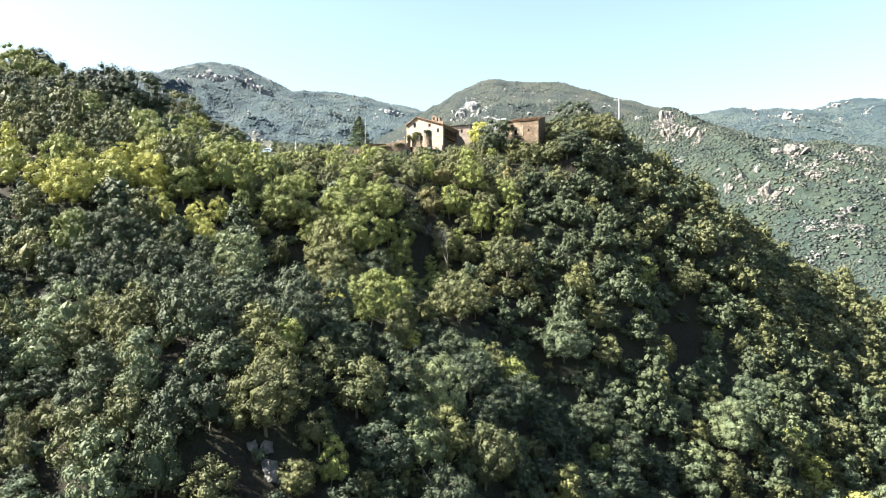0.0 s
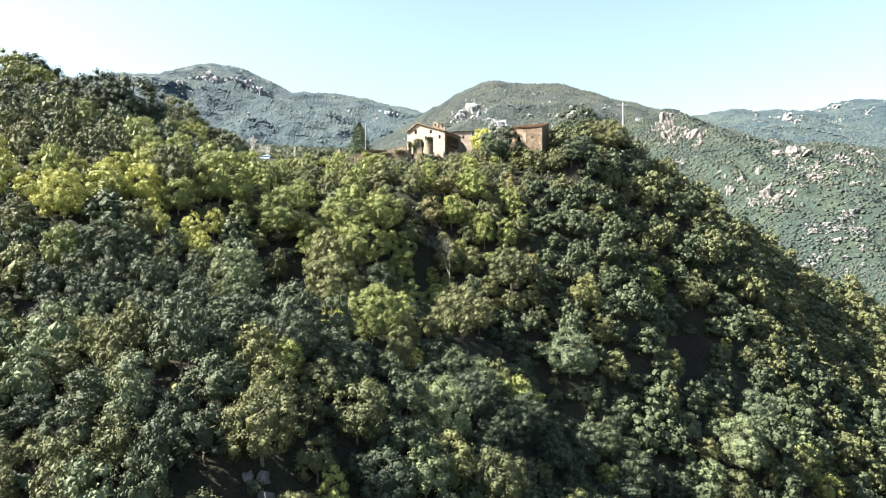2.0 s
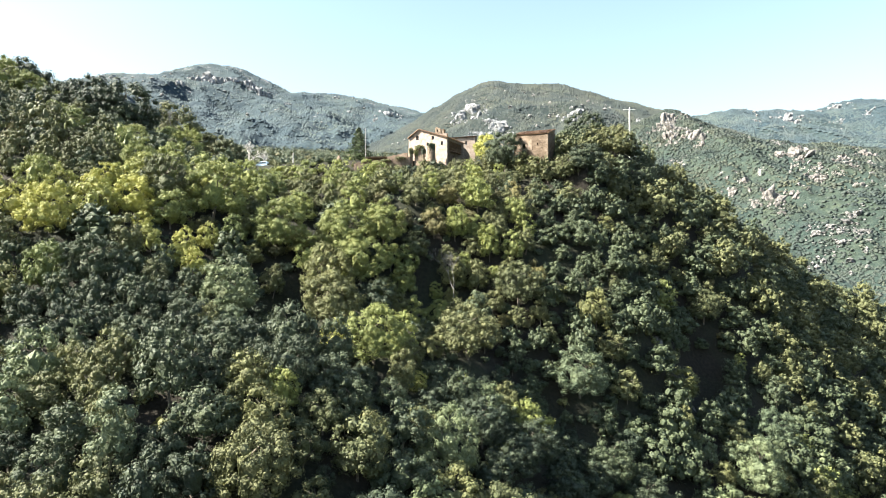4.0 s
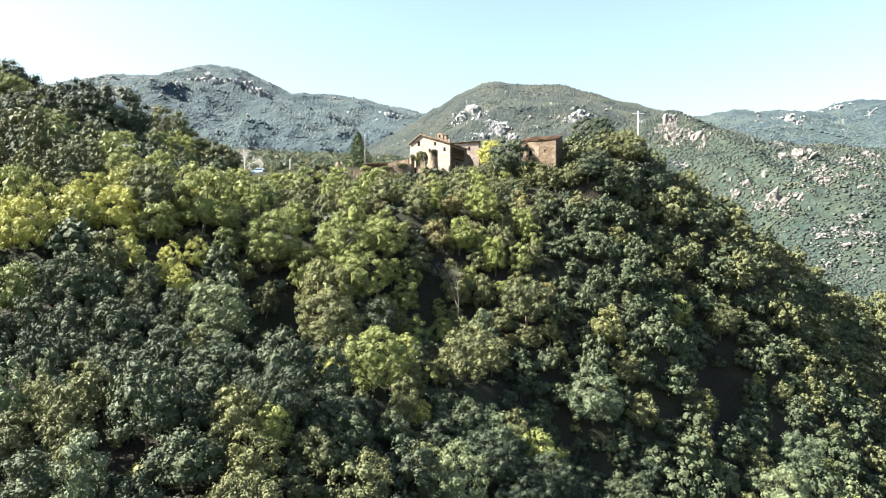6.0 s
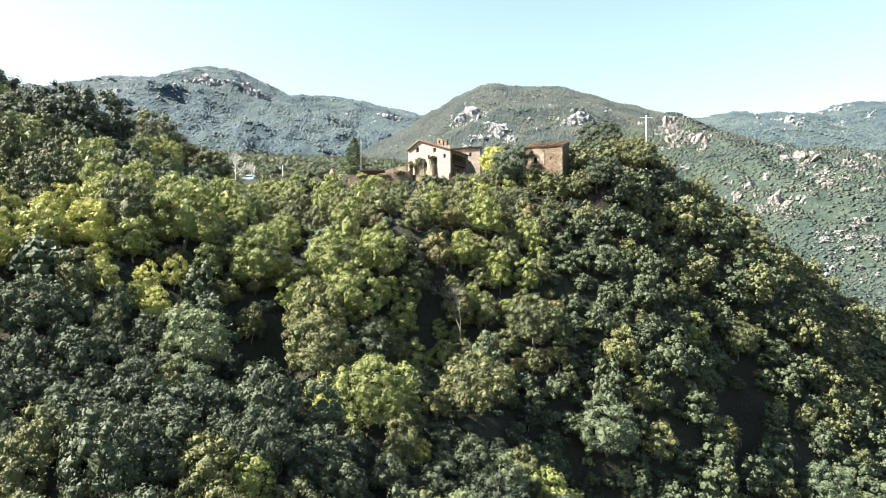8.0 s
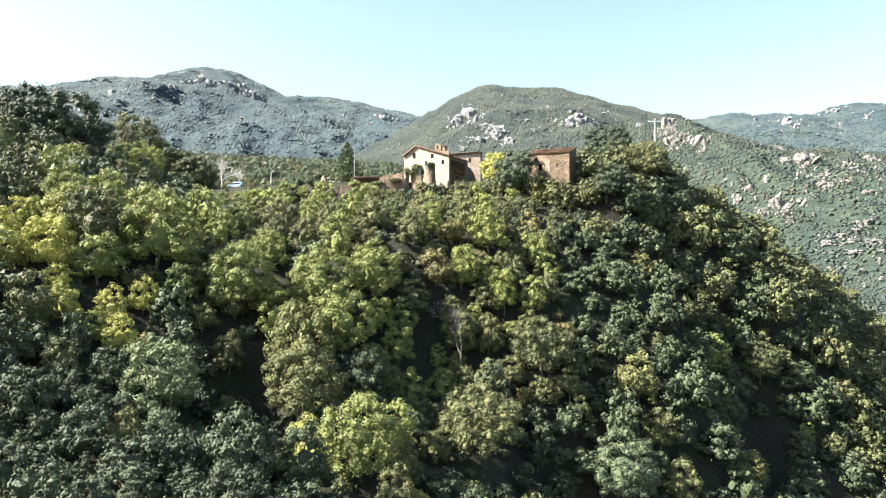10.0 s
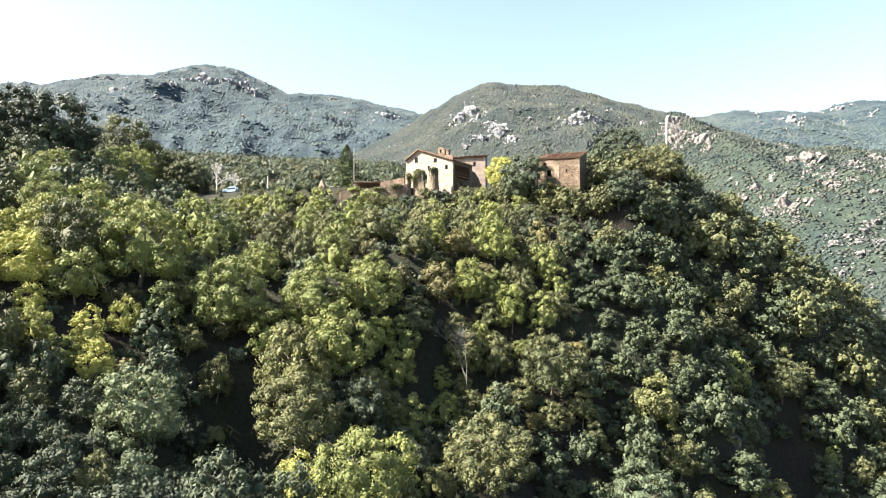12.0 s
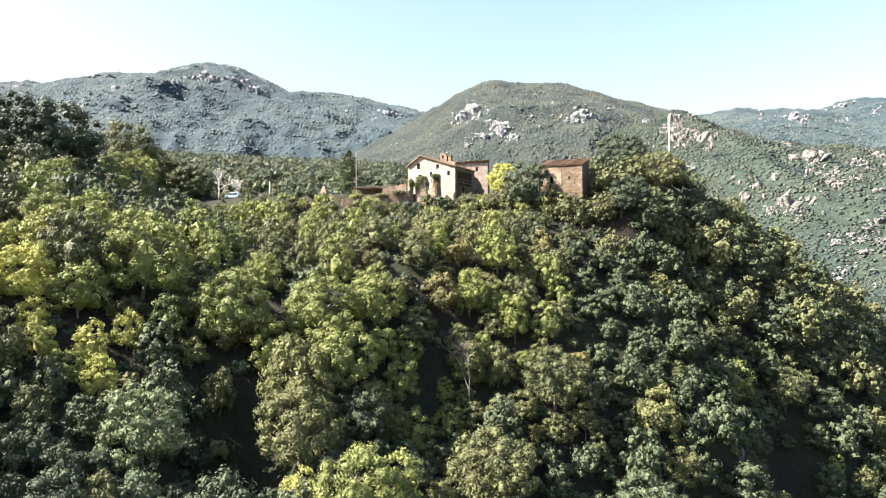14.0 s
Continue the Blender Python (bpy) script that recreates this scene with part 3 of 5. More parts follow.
BANK = [(-67 + i * 1.5 + 0.7 * math.sin(i * 2.1), 216 + 4.5 * (i % 3) + 0.12 * (34 - i)) for i in range(28)]
BANK = [(x, y, min(1.05, max(0.16, ((136.0 if -56 < x < -42 else 133.2 if x < -56 else 134.8) - 0.08 * (232 - y) - float(ground_height(x, y))) / 7.8))) for x, y in BANK]
STAND_OUT["green"] += tuple(BANK[0::3])
STAND_OUT["olive"] += tuple(BANK[1::3])
STAND_OUT["holm"] += tuple(BANK[2::3])
HEDGE = [(-76 + i * 4.1, 249 + 4 * math.sin(i * 1.9), 0.55 + 0.2 * math.sin(i * 2.7)) for i in range(11)]
STAND_OUT["holm"] += tuple(HEDGE[0::2])
STAND_OUT["olive"] += tuple(HEDGE[1::2])
for kind, many in STAND_OUT.items():
    for x, y, scale in many:
        plant(kind, x, y, scale)

def undergrowth():
    """Low bushes that fill what the trees leave open."""
    r = np.random.RandomState(21)
    cell, near = 6.0, {}
    for kind, x, y, s, st in TREES:
        near.setdefault((int(x // cell), int(y // cell)), []).append((x, y, 2.3 * s))
    out = {"holm": [], "olive": [], "brown": []}
    for _ in range(10000):
        x, y = r.uniform(-140, 150), r.uniform(66, 225)
        if clear(x, y) or abs(x) > 0.75 * y + 20:
            continue
        d = r.uniform(0.7, 1.5)
        i, j = int(x // cell), int(y // cell)
        if any((x - a) ** 2 + (y - b) ** 2 < (d + e * 0.62) ** 2 for u in (-1, 0, 1) for v in (-1, 0, 1) for a, b, e in near.get((i + u, j + v), ())):
            continue
        near.setdefault((i, j), []).append((x, y, d * 1.3))
        out[str(r.choice(("holm", "olive", "brown"), p=(0.62, 0.3, 0.08)))].append((x, y, d))
    for kind, many in out.items():
        shapes = [crown_geometry(r, 1.0, 1.4, -0.2, 6, 64, 0.32, 0.62, 0.0) for _ in range(5)]
        V, F, n = [], [], 0
        for x, y, d in many:
            v, f = shapes[r.randint(5)]
            V.append(v * np.array([d, d, d * r.uniform(0.8, 1.4)]) * 1.25 + np.array([x, y, float(ground_height(x, y))])), F.append(f + n)
            n += len(v)
        tagged(new("undergrowth", mesh_from("undergrowth", np.concatenate(V), np.concatenate(F), LEAF[kind])), "low bushes and saplings between the trees", "bushes", kind="stuff")


scatter()
undergrowth()
counts = {}
rest = {}
for i, (kind, x, y, s, st) in enumerate(TREES[:len(PLACED)] + sorted(TREES[len(PLACED):], key=lambda q: math.hypot(q[1], q[2] - 47))):
    counts[kind] = counts.get(kind, 0) + 1
    if counts[kind] <= 300:
        make_tree(kind, x, y, s, st, i)
    else:
        rest.setdefault(kind, []).append((x, y, s, st))
for kind, many in rest.items():
    r = np.random.RandomState(3)
    V, F, n = [], [], 0
    for x, y, s, st in many:
        v, f = GEO[kind][r.randint(len(GEO[kind]))]
        a = r.uniform(0, 6.28)
        c, q = math.cos(a), math.sin(a)
        w = np.column_stack([(v[:, 0] * c - v[:, 1] * q) * s + x, (v[:, 0] * q + v[:, 1] * c) * s + y, v[:, 2] * s * st + float(ground_height(x, y)) - 0.3 - 0.5 * s])
        V.append(w), F.append(f + n)
        n += len(w)
    wood = new("woodland", mesh_from("woodland", np.concatenate(V), np.concatenate(F), LEAF[kind]))
    tagged(wood, "dense wood of " + KINDS[kind][0].replace("_", " ") + " crowns higher on the hill", "woodland", kind="stuff")


# ---- far woods, scrub and rocks ----
def dome(rings, sides=5):
    """A small bush form: one or two rings of corners and a tip."""
    V = [(math.cos(6.2832 * k / sides + i * 0.6) * w, math.sin(6.2832 * k / sides + i * 0.6) * w, z) for i, (w, z) in enumerate(rings) for k in range(sides)] + [(0.0, 0.0, 1.0)]
    F = []
    for i in range(len(rings) - 1):
        for k in range(sides):
            a, b, c, d = i * sides + k, i * sides + (k + 1) % sides, (i + 1) * sides + (k + 1) % sides, (i + 1) * sides + k
            F += [(a, b, c), (a, c, d)]
    top = (len(rings) - 1) * sides
    F += [(top + k, top + (k + 1) % sides, len(V) - 1) for k in range(sides)]
    return np.array(V), np.array(F)


SHRUB = dome(((0.95, -0.4), (0.72, 0.55)), 4)
BUSH = dome(((0.85, -0.7), (0.95, 0.25)))
TUFT = dome(((1.0, -0.5),))


def lumps(name, spots, radii, squash, mat, label, category, seed, shape=BUSH, leafy=0, leaf_size=0.9, smooth=False):
    """Many small crowns in one mesh, each a knobbly lump, leafy where leafy > 0."""
    r = np.random.RandomState(seed)
    spots, radii = np.asarray(spots), np.asarray(radii)
    k, (bv, bf) = len(spots), shape
    v = bv[None] * r.uniform(0.65, 1.25, (k, len(bv), 1)) * np.array([1, 1, squash]) * radii[:, None, None]
    a = r.uniform(0, 6.28, k)
    c, q = np.cos(a)[:, None], np.sin(a)[:, None]
    v = np.stack([v[..., 0] * c - v[..., 1] * q, v[..., 0] * q + v[..., 1] * c, v[..., 2]], -1) + spots[:, None]
    V = [v.reshape(-1, 3)]
    F = [(bf[None] + (np.arange(k) * len(bv))[:, None, None]).reshape(-1, 3)]
    n = k * len(bv)
    if leafy:
        d = ball_points(k * leafy, r).reshape(k, leafy, 3)
        d[..., 2] = np.abs(d[..., 2]) * 1.2 - 0.3
        knob = 1 + 0.28 * np.sin(d[..., :1] * 5 + spots[:, None, :1]) * np.cos(d[..., 1:2] * 5 + spots[:, None, 1:2])
        p = spots[:, None] + d * knob * radii[:, None, None] * np.array([1, 1, squash]) * r.uniform(0.85, 1.15, (k, leafy, 1))
        V[0] = (v - spots[:, None]).reshape(-1, 3) * 0.62 + np.repeat(spots, len(bv), 0)
        lv, lf = leaves(p.reshape(-1, 3), d.reshape(-1, 3), leaf_size, r)
        V.append(lv), F.append(lf + n)
    ob = new(name, mesh_from(name, np.concatenate(V), np.concatenate(F), mat, smooth))
    return tagged(ob, label, category, kind="stuff")


r = np.random.RandomState(77)
for kind, many, label in (("olive", 400, "olive-green oak wood on the ridge behind the farm"), ("holm", 1700, "dark holm oak wood on the ridge behind the farm"),
                          ("brown", 300, "brownish autumn trees in the wood behind the farm")):
    x, y = r.uniform(-450, 60, many), r.uniform(430, 660, many)
    z = ground_height(x, y)
    lumps("far_wood", np.column_stack([x, y, z + 2.2]), r.uniform(3.8, 6.8, many), 1.0, LEAF[kind], label, "woodland", many, BUSH, 90, 0.75)


def scrub_material(name, lo, mid, hi, dry, stretch):
    """Bush by bush tones, with drier and greener stretches."""
    m, n, links, b = material(name, 0.9)
    geo = n.new("ShaderNodeNewGeometry")
    c = ramp(n, links, geo.outputs["Random Per Island"], ((0.0, lo), (0.5, mid), (1.0, hi)))
    big = noise_node(n, links, 0.012, 5.0)
    f = ramp(n, links, big.outputs[0], ((0.40, (0, 0, 0)), (0.66, (0.8, 0.8, 0.8))))
    c = mix(n, links, c.outputs[0], dry, f.outputs[0])
    wide = noise_node(n, links, 1.0 / stretch, 6.0, rough=0.68)
    patch = ramp(n, links, wide.outputs[0], ((0.33, (0.60, 0.70, 0.80)), (0.5, (1, 1, 1)), (0.66, (1.45, 1.30, 1.08))))
    links.new(mix(n, links, c, patch.outputs[0], 1.0, "MULTIPLY"), b.inputs["Base Color"])
    return m


# bush colours carry the haze too: bluer tones on the farther hills
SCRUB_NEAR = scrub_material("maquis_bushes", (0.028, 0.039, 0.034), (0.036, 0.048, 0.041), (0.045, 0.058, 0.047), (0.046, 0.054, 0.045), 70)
SCRUB_FAR_HAZE = scrub_material("hazy_far_bushes", (0.026, 0.043, 0.050), (0.033, 0.052, 0.059), (0.043, 0.061, 0.068), (0.043, 0.057, 0.059), 220)
SCRUB_MID_HAZE = scrub_material("hazy_hill_bushes", (0.018, 0.026, 0.026), (0.026, 0.035, 0.033), (0.037, 0.046, 0.041), (0.040, 0.045, 0.038), 120)


def scrub(height, xr, yr, many, lo, hi, mat, label, seed, shape, squash=0.8):
    r = np.random.RandomState(seed)
    y = yr[0] + (yr[1] - yr[0]) * r.rand(many * 2) ** 0.8
    x = r.uniform(xr[0], xr[1], many * 2)
    keep = (np.abs(x) < 0.80 * y + 20) & (fractal(x, y, 70, 3, seed) + r.normal(0, 0.25, many * 2) > -0.55)
    x, y = x[keep][:many], y[keep][:many]
    rad = r.uniform(lo, hi, len(x)) * r.uniform(0.5, 1.0, len(x))
    lumps("scrub", np.column_stack([x, y, height(x, y) + rad * 0.1]), rad, squash, mat, label, "scrub", seed, shape, smooth=True)


scrub(h_crag, (240, 1020), (600, 1375), 30000, 2.0, 4.8, SCRUB_NEAR, "grey-green maquis bushes covering the crag hill", 5, SHRUB, 0.6)
scrub(h_low, (300, 800), (450, 905), 13000, 1.4, 3.4, SCRUB_NEAR, "grey-green bushes on the lower hillside", 6, SHRUB, 0.6)
scrub(h_mid, (-420, 900), (1050, 2010), 42000, 3.0, 6.4, SCRUB_MID_HAZE, "maquis bushes covering the rounded mountain", 7, TUFT)
scrub(h_left, (-3000, 350), (1900, 3910), 38000, 5.0, 11.0, SCRUB_FAR_HAZE, "distant wooded cover of the western mountain", 8, TUFT)
scrub(h_right, (750, 2000), (1700, 2610), 22000, 3.6, 7.5, SCRUB_FAR_HAZE, "distant wooded cover of the eastern ridge", 9, TUFT)


def far_height(x, y):
    return np.max([h(np.asarray(x, float), np.asarray(y, float)) for h in (h_crag, h_low, h_mid, h_left, h_right)], 0)


def hill_height(x, y):
    return ground_height(x, y)


def outcrop(x, y, width, height, mat, label, seed, land=far_height, name="rock_outcrop", blocks=10):
    """A broken rock mass: rounded, jointed blocks of many sizes leaning on each other, their feet in the soil."""
    r = np.random.RandomState(seed)
    rock = new(name)
    z0 = float(land(np.array([x]), np.array([y]))[0])
    rock.location = (x, y, z0)
    for i in range(blocks):
        size = width * (0.21 if i < 3 else 0.12 if i < 9 else 0.065) * r.uniform(0.6, 1.25)
        spread = 0.24 if i < 3 else 0.42
        dx, dy = r.normal(0, spread) * width, r.normal(0, spread) * width
        v = np.sign(KNOB_V) * np.abs(KNOB_V) ** 0.75
        v = v * (1 + 0.22 * np.sin(v[:, :1] * 4.1 + i) * np.cos(v[:, 1:2] * 3.7 + 2 * i) + r.normal(0, 0.22, (len(v), 1)))
        a = r.uniform(0, 6.28)
        c, q = math.cos(a), math.sin(a)
        tall = r.uniform(0.9, 1.7) * float(np.clip(height / width, 0.4, 1.4))
        w = np.column_stack([(v[:, 0] * c - v[:, 1] * q) * size, (v[:, 0] * q + v[:, 1] * c) * size * 0.8, v[:, 2] * size * tall])
        w[:, 0] += 0.35 * w[:, 2] * r.normal()
        block = new("block", mesh_from("block", w, KNOB_F, mat))
        block.parent = rock
        block.location = (dx, dy, float(land(np.array([x + dx]), np.array([y + dy]))[0]) + 0.30 * size * tall - z0)
    return tagged(rock, label, "rock", "rocks on the mountains" if land is far_height else "boulders on the slope")


def on_slope(across, up):
    """Where a line of sight from the end of the walk, its slopes in thousandths, meets the hills behind."""
    s = np.arange(420.0, 4300.0, 3.0)
    while True:
        x, y, z = -3.4 + across * 0.001 * s, 47 + s, 120 + up * 0.001 * s
        under = np.nonzero(far_height(x, y) > z)[0]
        if len(under):
            return float(x[under[0]]), float(y[under[0]]), float(s[under[0]])
        up -= 2.0


# crags and outcrops on the hills behind: how far across and up they show (thousandths), their width and height
CRAGS = ((362, 190, 26, 44), (352, 178, 22, 34), (374, 176, 22, 40), (366, 164, 26, 30), (400, 166, 26, 36), (412, 158, 18, 24), (470, 79, 28, 25), (504, 54, 14, 22), (529, 65, 31, 32), (543, 52, 18, 18),
         (575, 78, 22, 15), (563, 140, 34, 30), (572, 122, 16, 16), (626, 124, 22, 18), (642, 128, 26, 14), (655, 117, 20, 14), (611, 98, 26, 14), (604, 112, 14, 12), (674, 136, 22, 20), (676, 84, 20, 14), (552, 42, 12, 9), (640, 104, 14, 10), (690, 118, 16, 12))
SLABS = ((628, 17, 36, 14), (663, 28, 34, 18), (652, -8, 32, 14), (613, 3, 26, 12), (680, 8, 24, 16), (640, 6, 18, 10), (596, 12, 14, 8))
MID_ROCKS = ((44, 206, 34, 28), (30, 196, 18, 16), (56, 196, 20, 22), (95, 178, 36, 36), (80, 186, 26, 20), (110, 166, 22, 22), (53, 173, 20, 11), (223, 203, 34, 26), (208, 196, 20, 14), (197, 195, 15, 14), (237, 198, 16, 18), (312, 192, 10, 8), (70, 210, 12, 10))
FAR_ROCKS = ((-366, 262, 38, 24), (-381, 260, 18, 22), (-352, 256, 26, 20), (-318, 258, 18, 14), (-300, 248, 22, 24), (-286, 240, 18, 26), (-274, 236, 12, 14), (-515, 262, 30, 12), (-500, 244, 18, 16), (-486, 248, 10, 10), (-551, 222, 14, 22), (-409, 254, 18, 14),
             (-80, 206, 24, 14), (-66, 204, 12, 8), (-145, 209, 9, 8), (-163, 230, 10, 6), (-104, 196, 9, 7), (-240, 222, 8, 6), (619, 217, 22, 12), (544, 194, 22, 18), (560, 200, 12, 8), (493, 193, 8, 7), (625, 194, 7, 6), (667, 205, 12, 8), (590, 208, 8, 6), (520, 200, 8, 6))
for crag, mat, label, blocks in ((CRAGS, PINK_ROCK, "pinkish jointed crag rising out of maquis bushes", 20), (SLABS, GRANITE, "low pale rock slab among bushes", 16),
                                 (MID_ROCKS, SUMMIT_ROCK, "pale granite outcrop on the wooded mountain", 20), (FAR_ROCKS, SUMMIT_ROCK, "pale grey rock face on the distant mountain", 20)):
    for i, (across, up, w, h) in enumerate(crag):
        x, y, far = on_slope(across, up)
        outcrop(x, y, w * 0.001 * far, h * 0.001 * far, mat, label, i * 7 + len(crag), blocks=blocks)


def scattered_stones(many, xr, yr, lo, hi, label, seed):
    r = np.random.RandomState(seed)
    x, y = r.uniform(*xr, many * 4), r.uniform(*yr, many * 4)
    keep = fractal(x, y, 120, 3, seed) > 0.12
    x, y = x[keep][:many], y[keep][:many]
    rad = r.uniform(lo, hi, len(x)) * r.uniform(0.5, 1.2, len(x))
    z = far_height(x, y)
    lumps("scattered_rocks", np.column_stack([x, y, z + rad * 0.5]), rad, 0.9, GRANITE, label, "rocks", seed, BUSH)


scattered_stones(110, (330, 900), (700, 1350), 1.6, 5.0, "small pale rocks scattered over the crag hill", 3)
scattered_stones(160, (330, 700), (600, 880), 1.5, 4.0, "small pale rocks on the lower hillside", 4)
scattered_stones(110, (-200, 500), (1150, 1850), 2.5, 6.0, "pale rocks scattered over the rounded mountain", 5)
scattered_stones(90, (-2200, 100), (2500, 3800), 5.0, 11.0, "pale rocks scattered over the distant mountain", 6)
scattered_stones(60, (900, 1900), (1900, 2600), 4.0, 9.0, "pale rocks scattered over the eastern ridge", 7)

# boulders showing through the wood on the near slope
for i, (x, y, w, h) in enumerate(((-50.4, 87.0, 1.8, 1.8), (-42.6, 84.5, 1.6, 1.6), (-21.9, 84.0, 5.2, 4.2), (-36.3, 79.5, 3.2, 2.4), (1.3, 94.0, 6.0, 5.0), (11.0, 91.5, 5.0, 4.0), (50.5, 161.5, 5.0, 6.0), (54, 160, 4.0, 4.0))):
    outcrop(x, y, w, h, GRANITE, "grey granite boulder between oaks on the slope", i + 120, hill_height, "boulder", 6)


# ---- farmstead ----
def part(name, bm, mat, parent, label="", smooth=False):
    """Links a bmesh (or a mesh) as one mesh object under a thing or a part."""
    if isinstance(bm, bmesh.types.BMesh):
        me = bpy.data.meshes.new(name)
        bmesh.ops.recalc_face_normals(bm, faces=bm.faces)
        bm.to_mesh(me)
        bm.free()
        me.materials.append(mat)
    else:
        me = bm
    ob = new(name, me)
    ob.parent = parent
    return tagged(ob, label)


def box(x0, x1, y0, y1, z0, z1, bm=None, bevel=0.0):
    bm = bm or bmesh.new()
    vs = [bm.verts.new((x, y, z)) for z in (z0, z1) for y in (y0, y1) for x in (x0, x1)]
    for f in ((0, 1, 3, 2), (4, 6, 7, 5), (0, 4, 5, 1), (2, 3, 7, 6), (0, 2, 6, 4), (1, 5, 7, 3)):
        bm.faces.new([vs[i] for i in f])
    if bevel:
        bmesh.ops.bevel(bm, geom=bm.edges[:], offset=bevel, segments=2, profile=0.6, affect="EDGES")
    return bm


def stone_material(name, mortar, tones, size, grow=0.0):
    """Rubble masonry: stones in their own tones, pale joints, weather stains."""
    m, n, links, b = material(name, 0.92)
    tc = n.new("ShaderNodeTexCoord")
    mp = n.new("ShaderNodeMapping")
    mp.inputs["Scale"].default_value = (1, 1, 1.7)
    links.new(tc.outputs["Object"], mp.inputs[0])
    v = n.new("ShaderNodeTexVoronoi")
    v.inputs["Scale"].default_value = 1 / size
    links.new(mp.outputs[0], v.inputs["Vector"])
    e = n.new("ShaderNodeTexVoronoi")
    e.feature = "DISTANCE_TO_EDGE"
    e.inputs["Scale"].default_value = 1 / size
    links.new(mp.outputs[0], e.inputs["Vector"])
    sep = n.new("ShaderNodeSeparateColor")
    links.new(v.outputs["Color"], sep.inputs[0])
    tone = ramp(n, links, sep.outputs[0], tuple((i / (len(tones) - 1), t) for i, t in enumerate(tones)))
    joint = ramp(n, links, e.outputs["Distance"], ((0.02, (1, 1, 1)), (0.09, (0, 0, 0))))
    c = mix(n, links, tone.outputs[0], mortar, joint.outputs[0])
    stain = noise_node(n, links, 0.5, 6.0)
    st = ramp(n, links, stain.outputs[0], ((0.3, (0.62, 0.56, 0.5)), (0.55, (1, 1, 1))))
    c = mix(n, links, c, st.outputs[0], 1.0, "MULTIPLY")
    links.new(c, b.inputs["Base Color"])
    bump(n, links, b, e.outputs["Distance"], 0.7, 0.08)
    return m


def render_material(name, a, c, d):
    """Old lime render over rubble, blotched and partly fallen."""
    m, n, links, b = material(name, 0.92)
    t = noise_node(n, links, 0.8, 8.0, rough=0.65)
    f = noise_node(n, links, 5.0, 5.0)
    r = ramp(n, links, t.outputs[0], ((0.30, a), (0.48, c), (0.62, d)))
    g = ramp(n, links, f.outputs[0], ((0.3, (0.78, 0.74, 0.68)), (0.6, (1, 1, 1))))
    links.new(mix(n, links, r.outputs[0], g.outputs[0], 1.0, "MULTIPLY"), b.inputs["Base Color"])
    bump(n, links, b, f.outputs[0], 0.5, 0.05)
    return m


def tile_material(name, old, worn, fresh):
    m, n, links, b = material(name, 0.85)
    geo = n.new("ShaderNodeNewGeometry")
    info = n.new("ShaderNodeObjectInfo")
    t = noise_node(n, links, 3.0, 5.0)
    tone = ramp(n, links, info.outputs["Random"], ((0.0, old), (0.5, worn), (1.0, fresh)))
    g = ramp(n, links, t.outputs[0], ((0.3, (0.6, 0.58, 0.55)), (0.65, (1.1, 1.05, 1.0))))
    links.new(mix(n, links, tone.outputs[0], g.outputs[0], 1.0, "MULTIPLY"), b.inputs["Base Color"])
    return m


def plain(name, color, rough=0.6, metal=0.0, spread=0.2, scale=4.0):
    m, n, links, b = material(name, rough)
    t = noise_node(n, links, scale, 5.0)
    lo = tuple(v * (1 - spread) for v in color)
    hi = tuple(min(1, v * (1 + spread)) for v in color)
    r = ramp(n, links, t.outputs[0], ((0.3, lo), (0.7, hi)))
    links.new(r.outputs[0], b.inputs["Base Color"])
    b.inputs["Metallic"].default_value = metal
    return m


LIME = render_material("lime_render", (0.208, 0.154, 0.119), (0.338, 0.270, 0.222), (0.432, 0.362, 0.308))
PLASTER = render_material("old_plaster", (0.125, 0.092, 0.066), (0.20, 0.155, 0.115), (0.30, 0.245, 0.19))
RUBBLE = stone_material("rubble_stone", (0.22, 0.18, 0.135), ((0.085, 0.062, 0.044), (0.165, 0.125, 0.09), (0.125, 0.095, 0.07), (0.22, 0.178, 0.135)), 0.42)
REDSTONE = stone_material("reddish_drystone", (0.13, 0.10, 0.076), ((0.12, 0.084, 0.060), (0.19, 0.142, 0.108), (0.155, 0.115, 0.086), (0.23, 0.185, 0.146)), 0.5)
BARNSTONE = stone_material("brown_rubble", (0.15, 0.115, 0.083), ((0.055, 0.040, 0.028), (0.125, 0.092, 0.064), (0.09, 0.065, 0.046), (0.18, 0.138, 0.098)), 0.5)
TILE = tile_material("clay_tiles", (0.115, 0.074, 0.052), (0.165, 0.108, 0.074), (0.22, 0.158, 0.112))
GREY_TILE = tile_material("grey_tiles", (0.13, 0.112, 0.092), (0.18, 0.155, 0.128), (0.235, 0.21, 0.18))
TIMBER = plain("old_timber", (0.16, 0.10, 0.06), 0.85)
DARKWOOD = plain("dark_timber", (0.07, 0.045, 0.03), 0.85)
CONCRETE = plain("pale_concrete", (0.36, 0.35, 0.33), 0.85)
MAST_PAINT = plain("white_concrete", (0.62, 0.62, 0.60), 0.8, spread=0.1)
GLASS = plain("dark_window_glass", (0.03, 0.035, 0.04), 0.12)
METAL_POLE = plain("weathered_pole", (0.30, 0.29, 0.27), 0.85)
METAL = plain("grey_metal", (0.35, 0.35, 0.35), 0.45, 0.8)


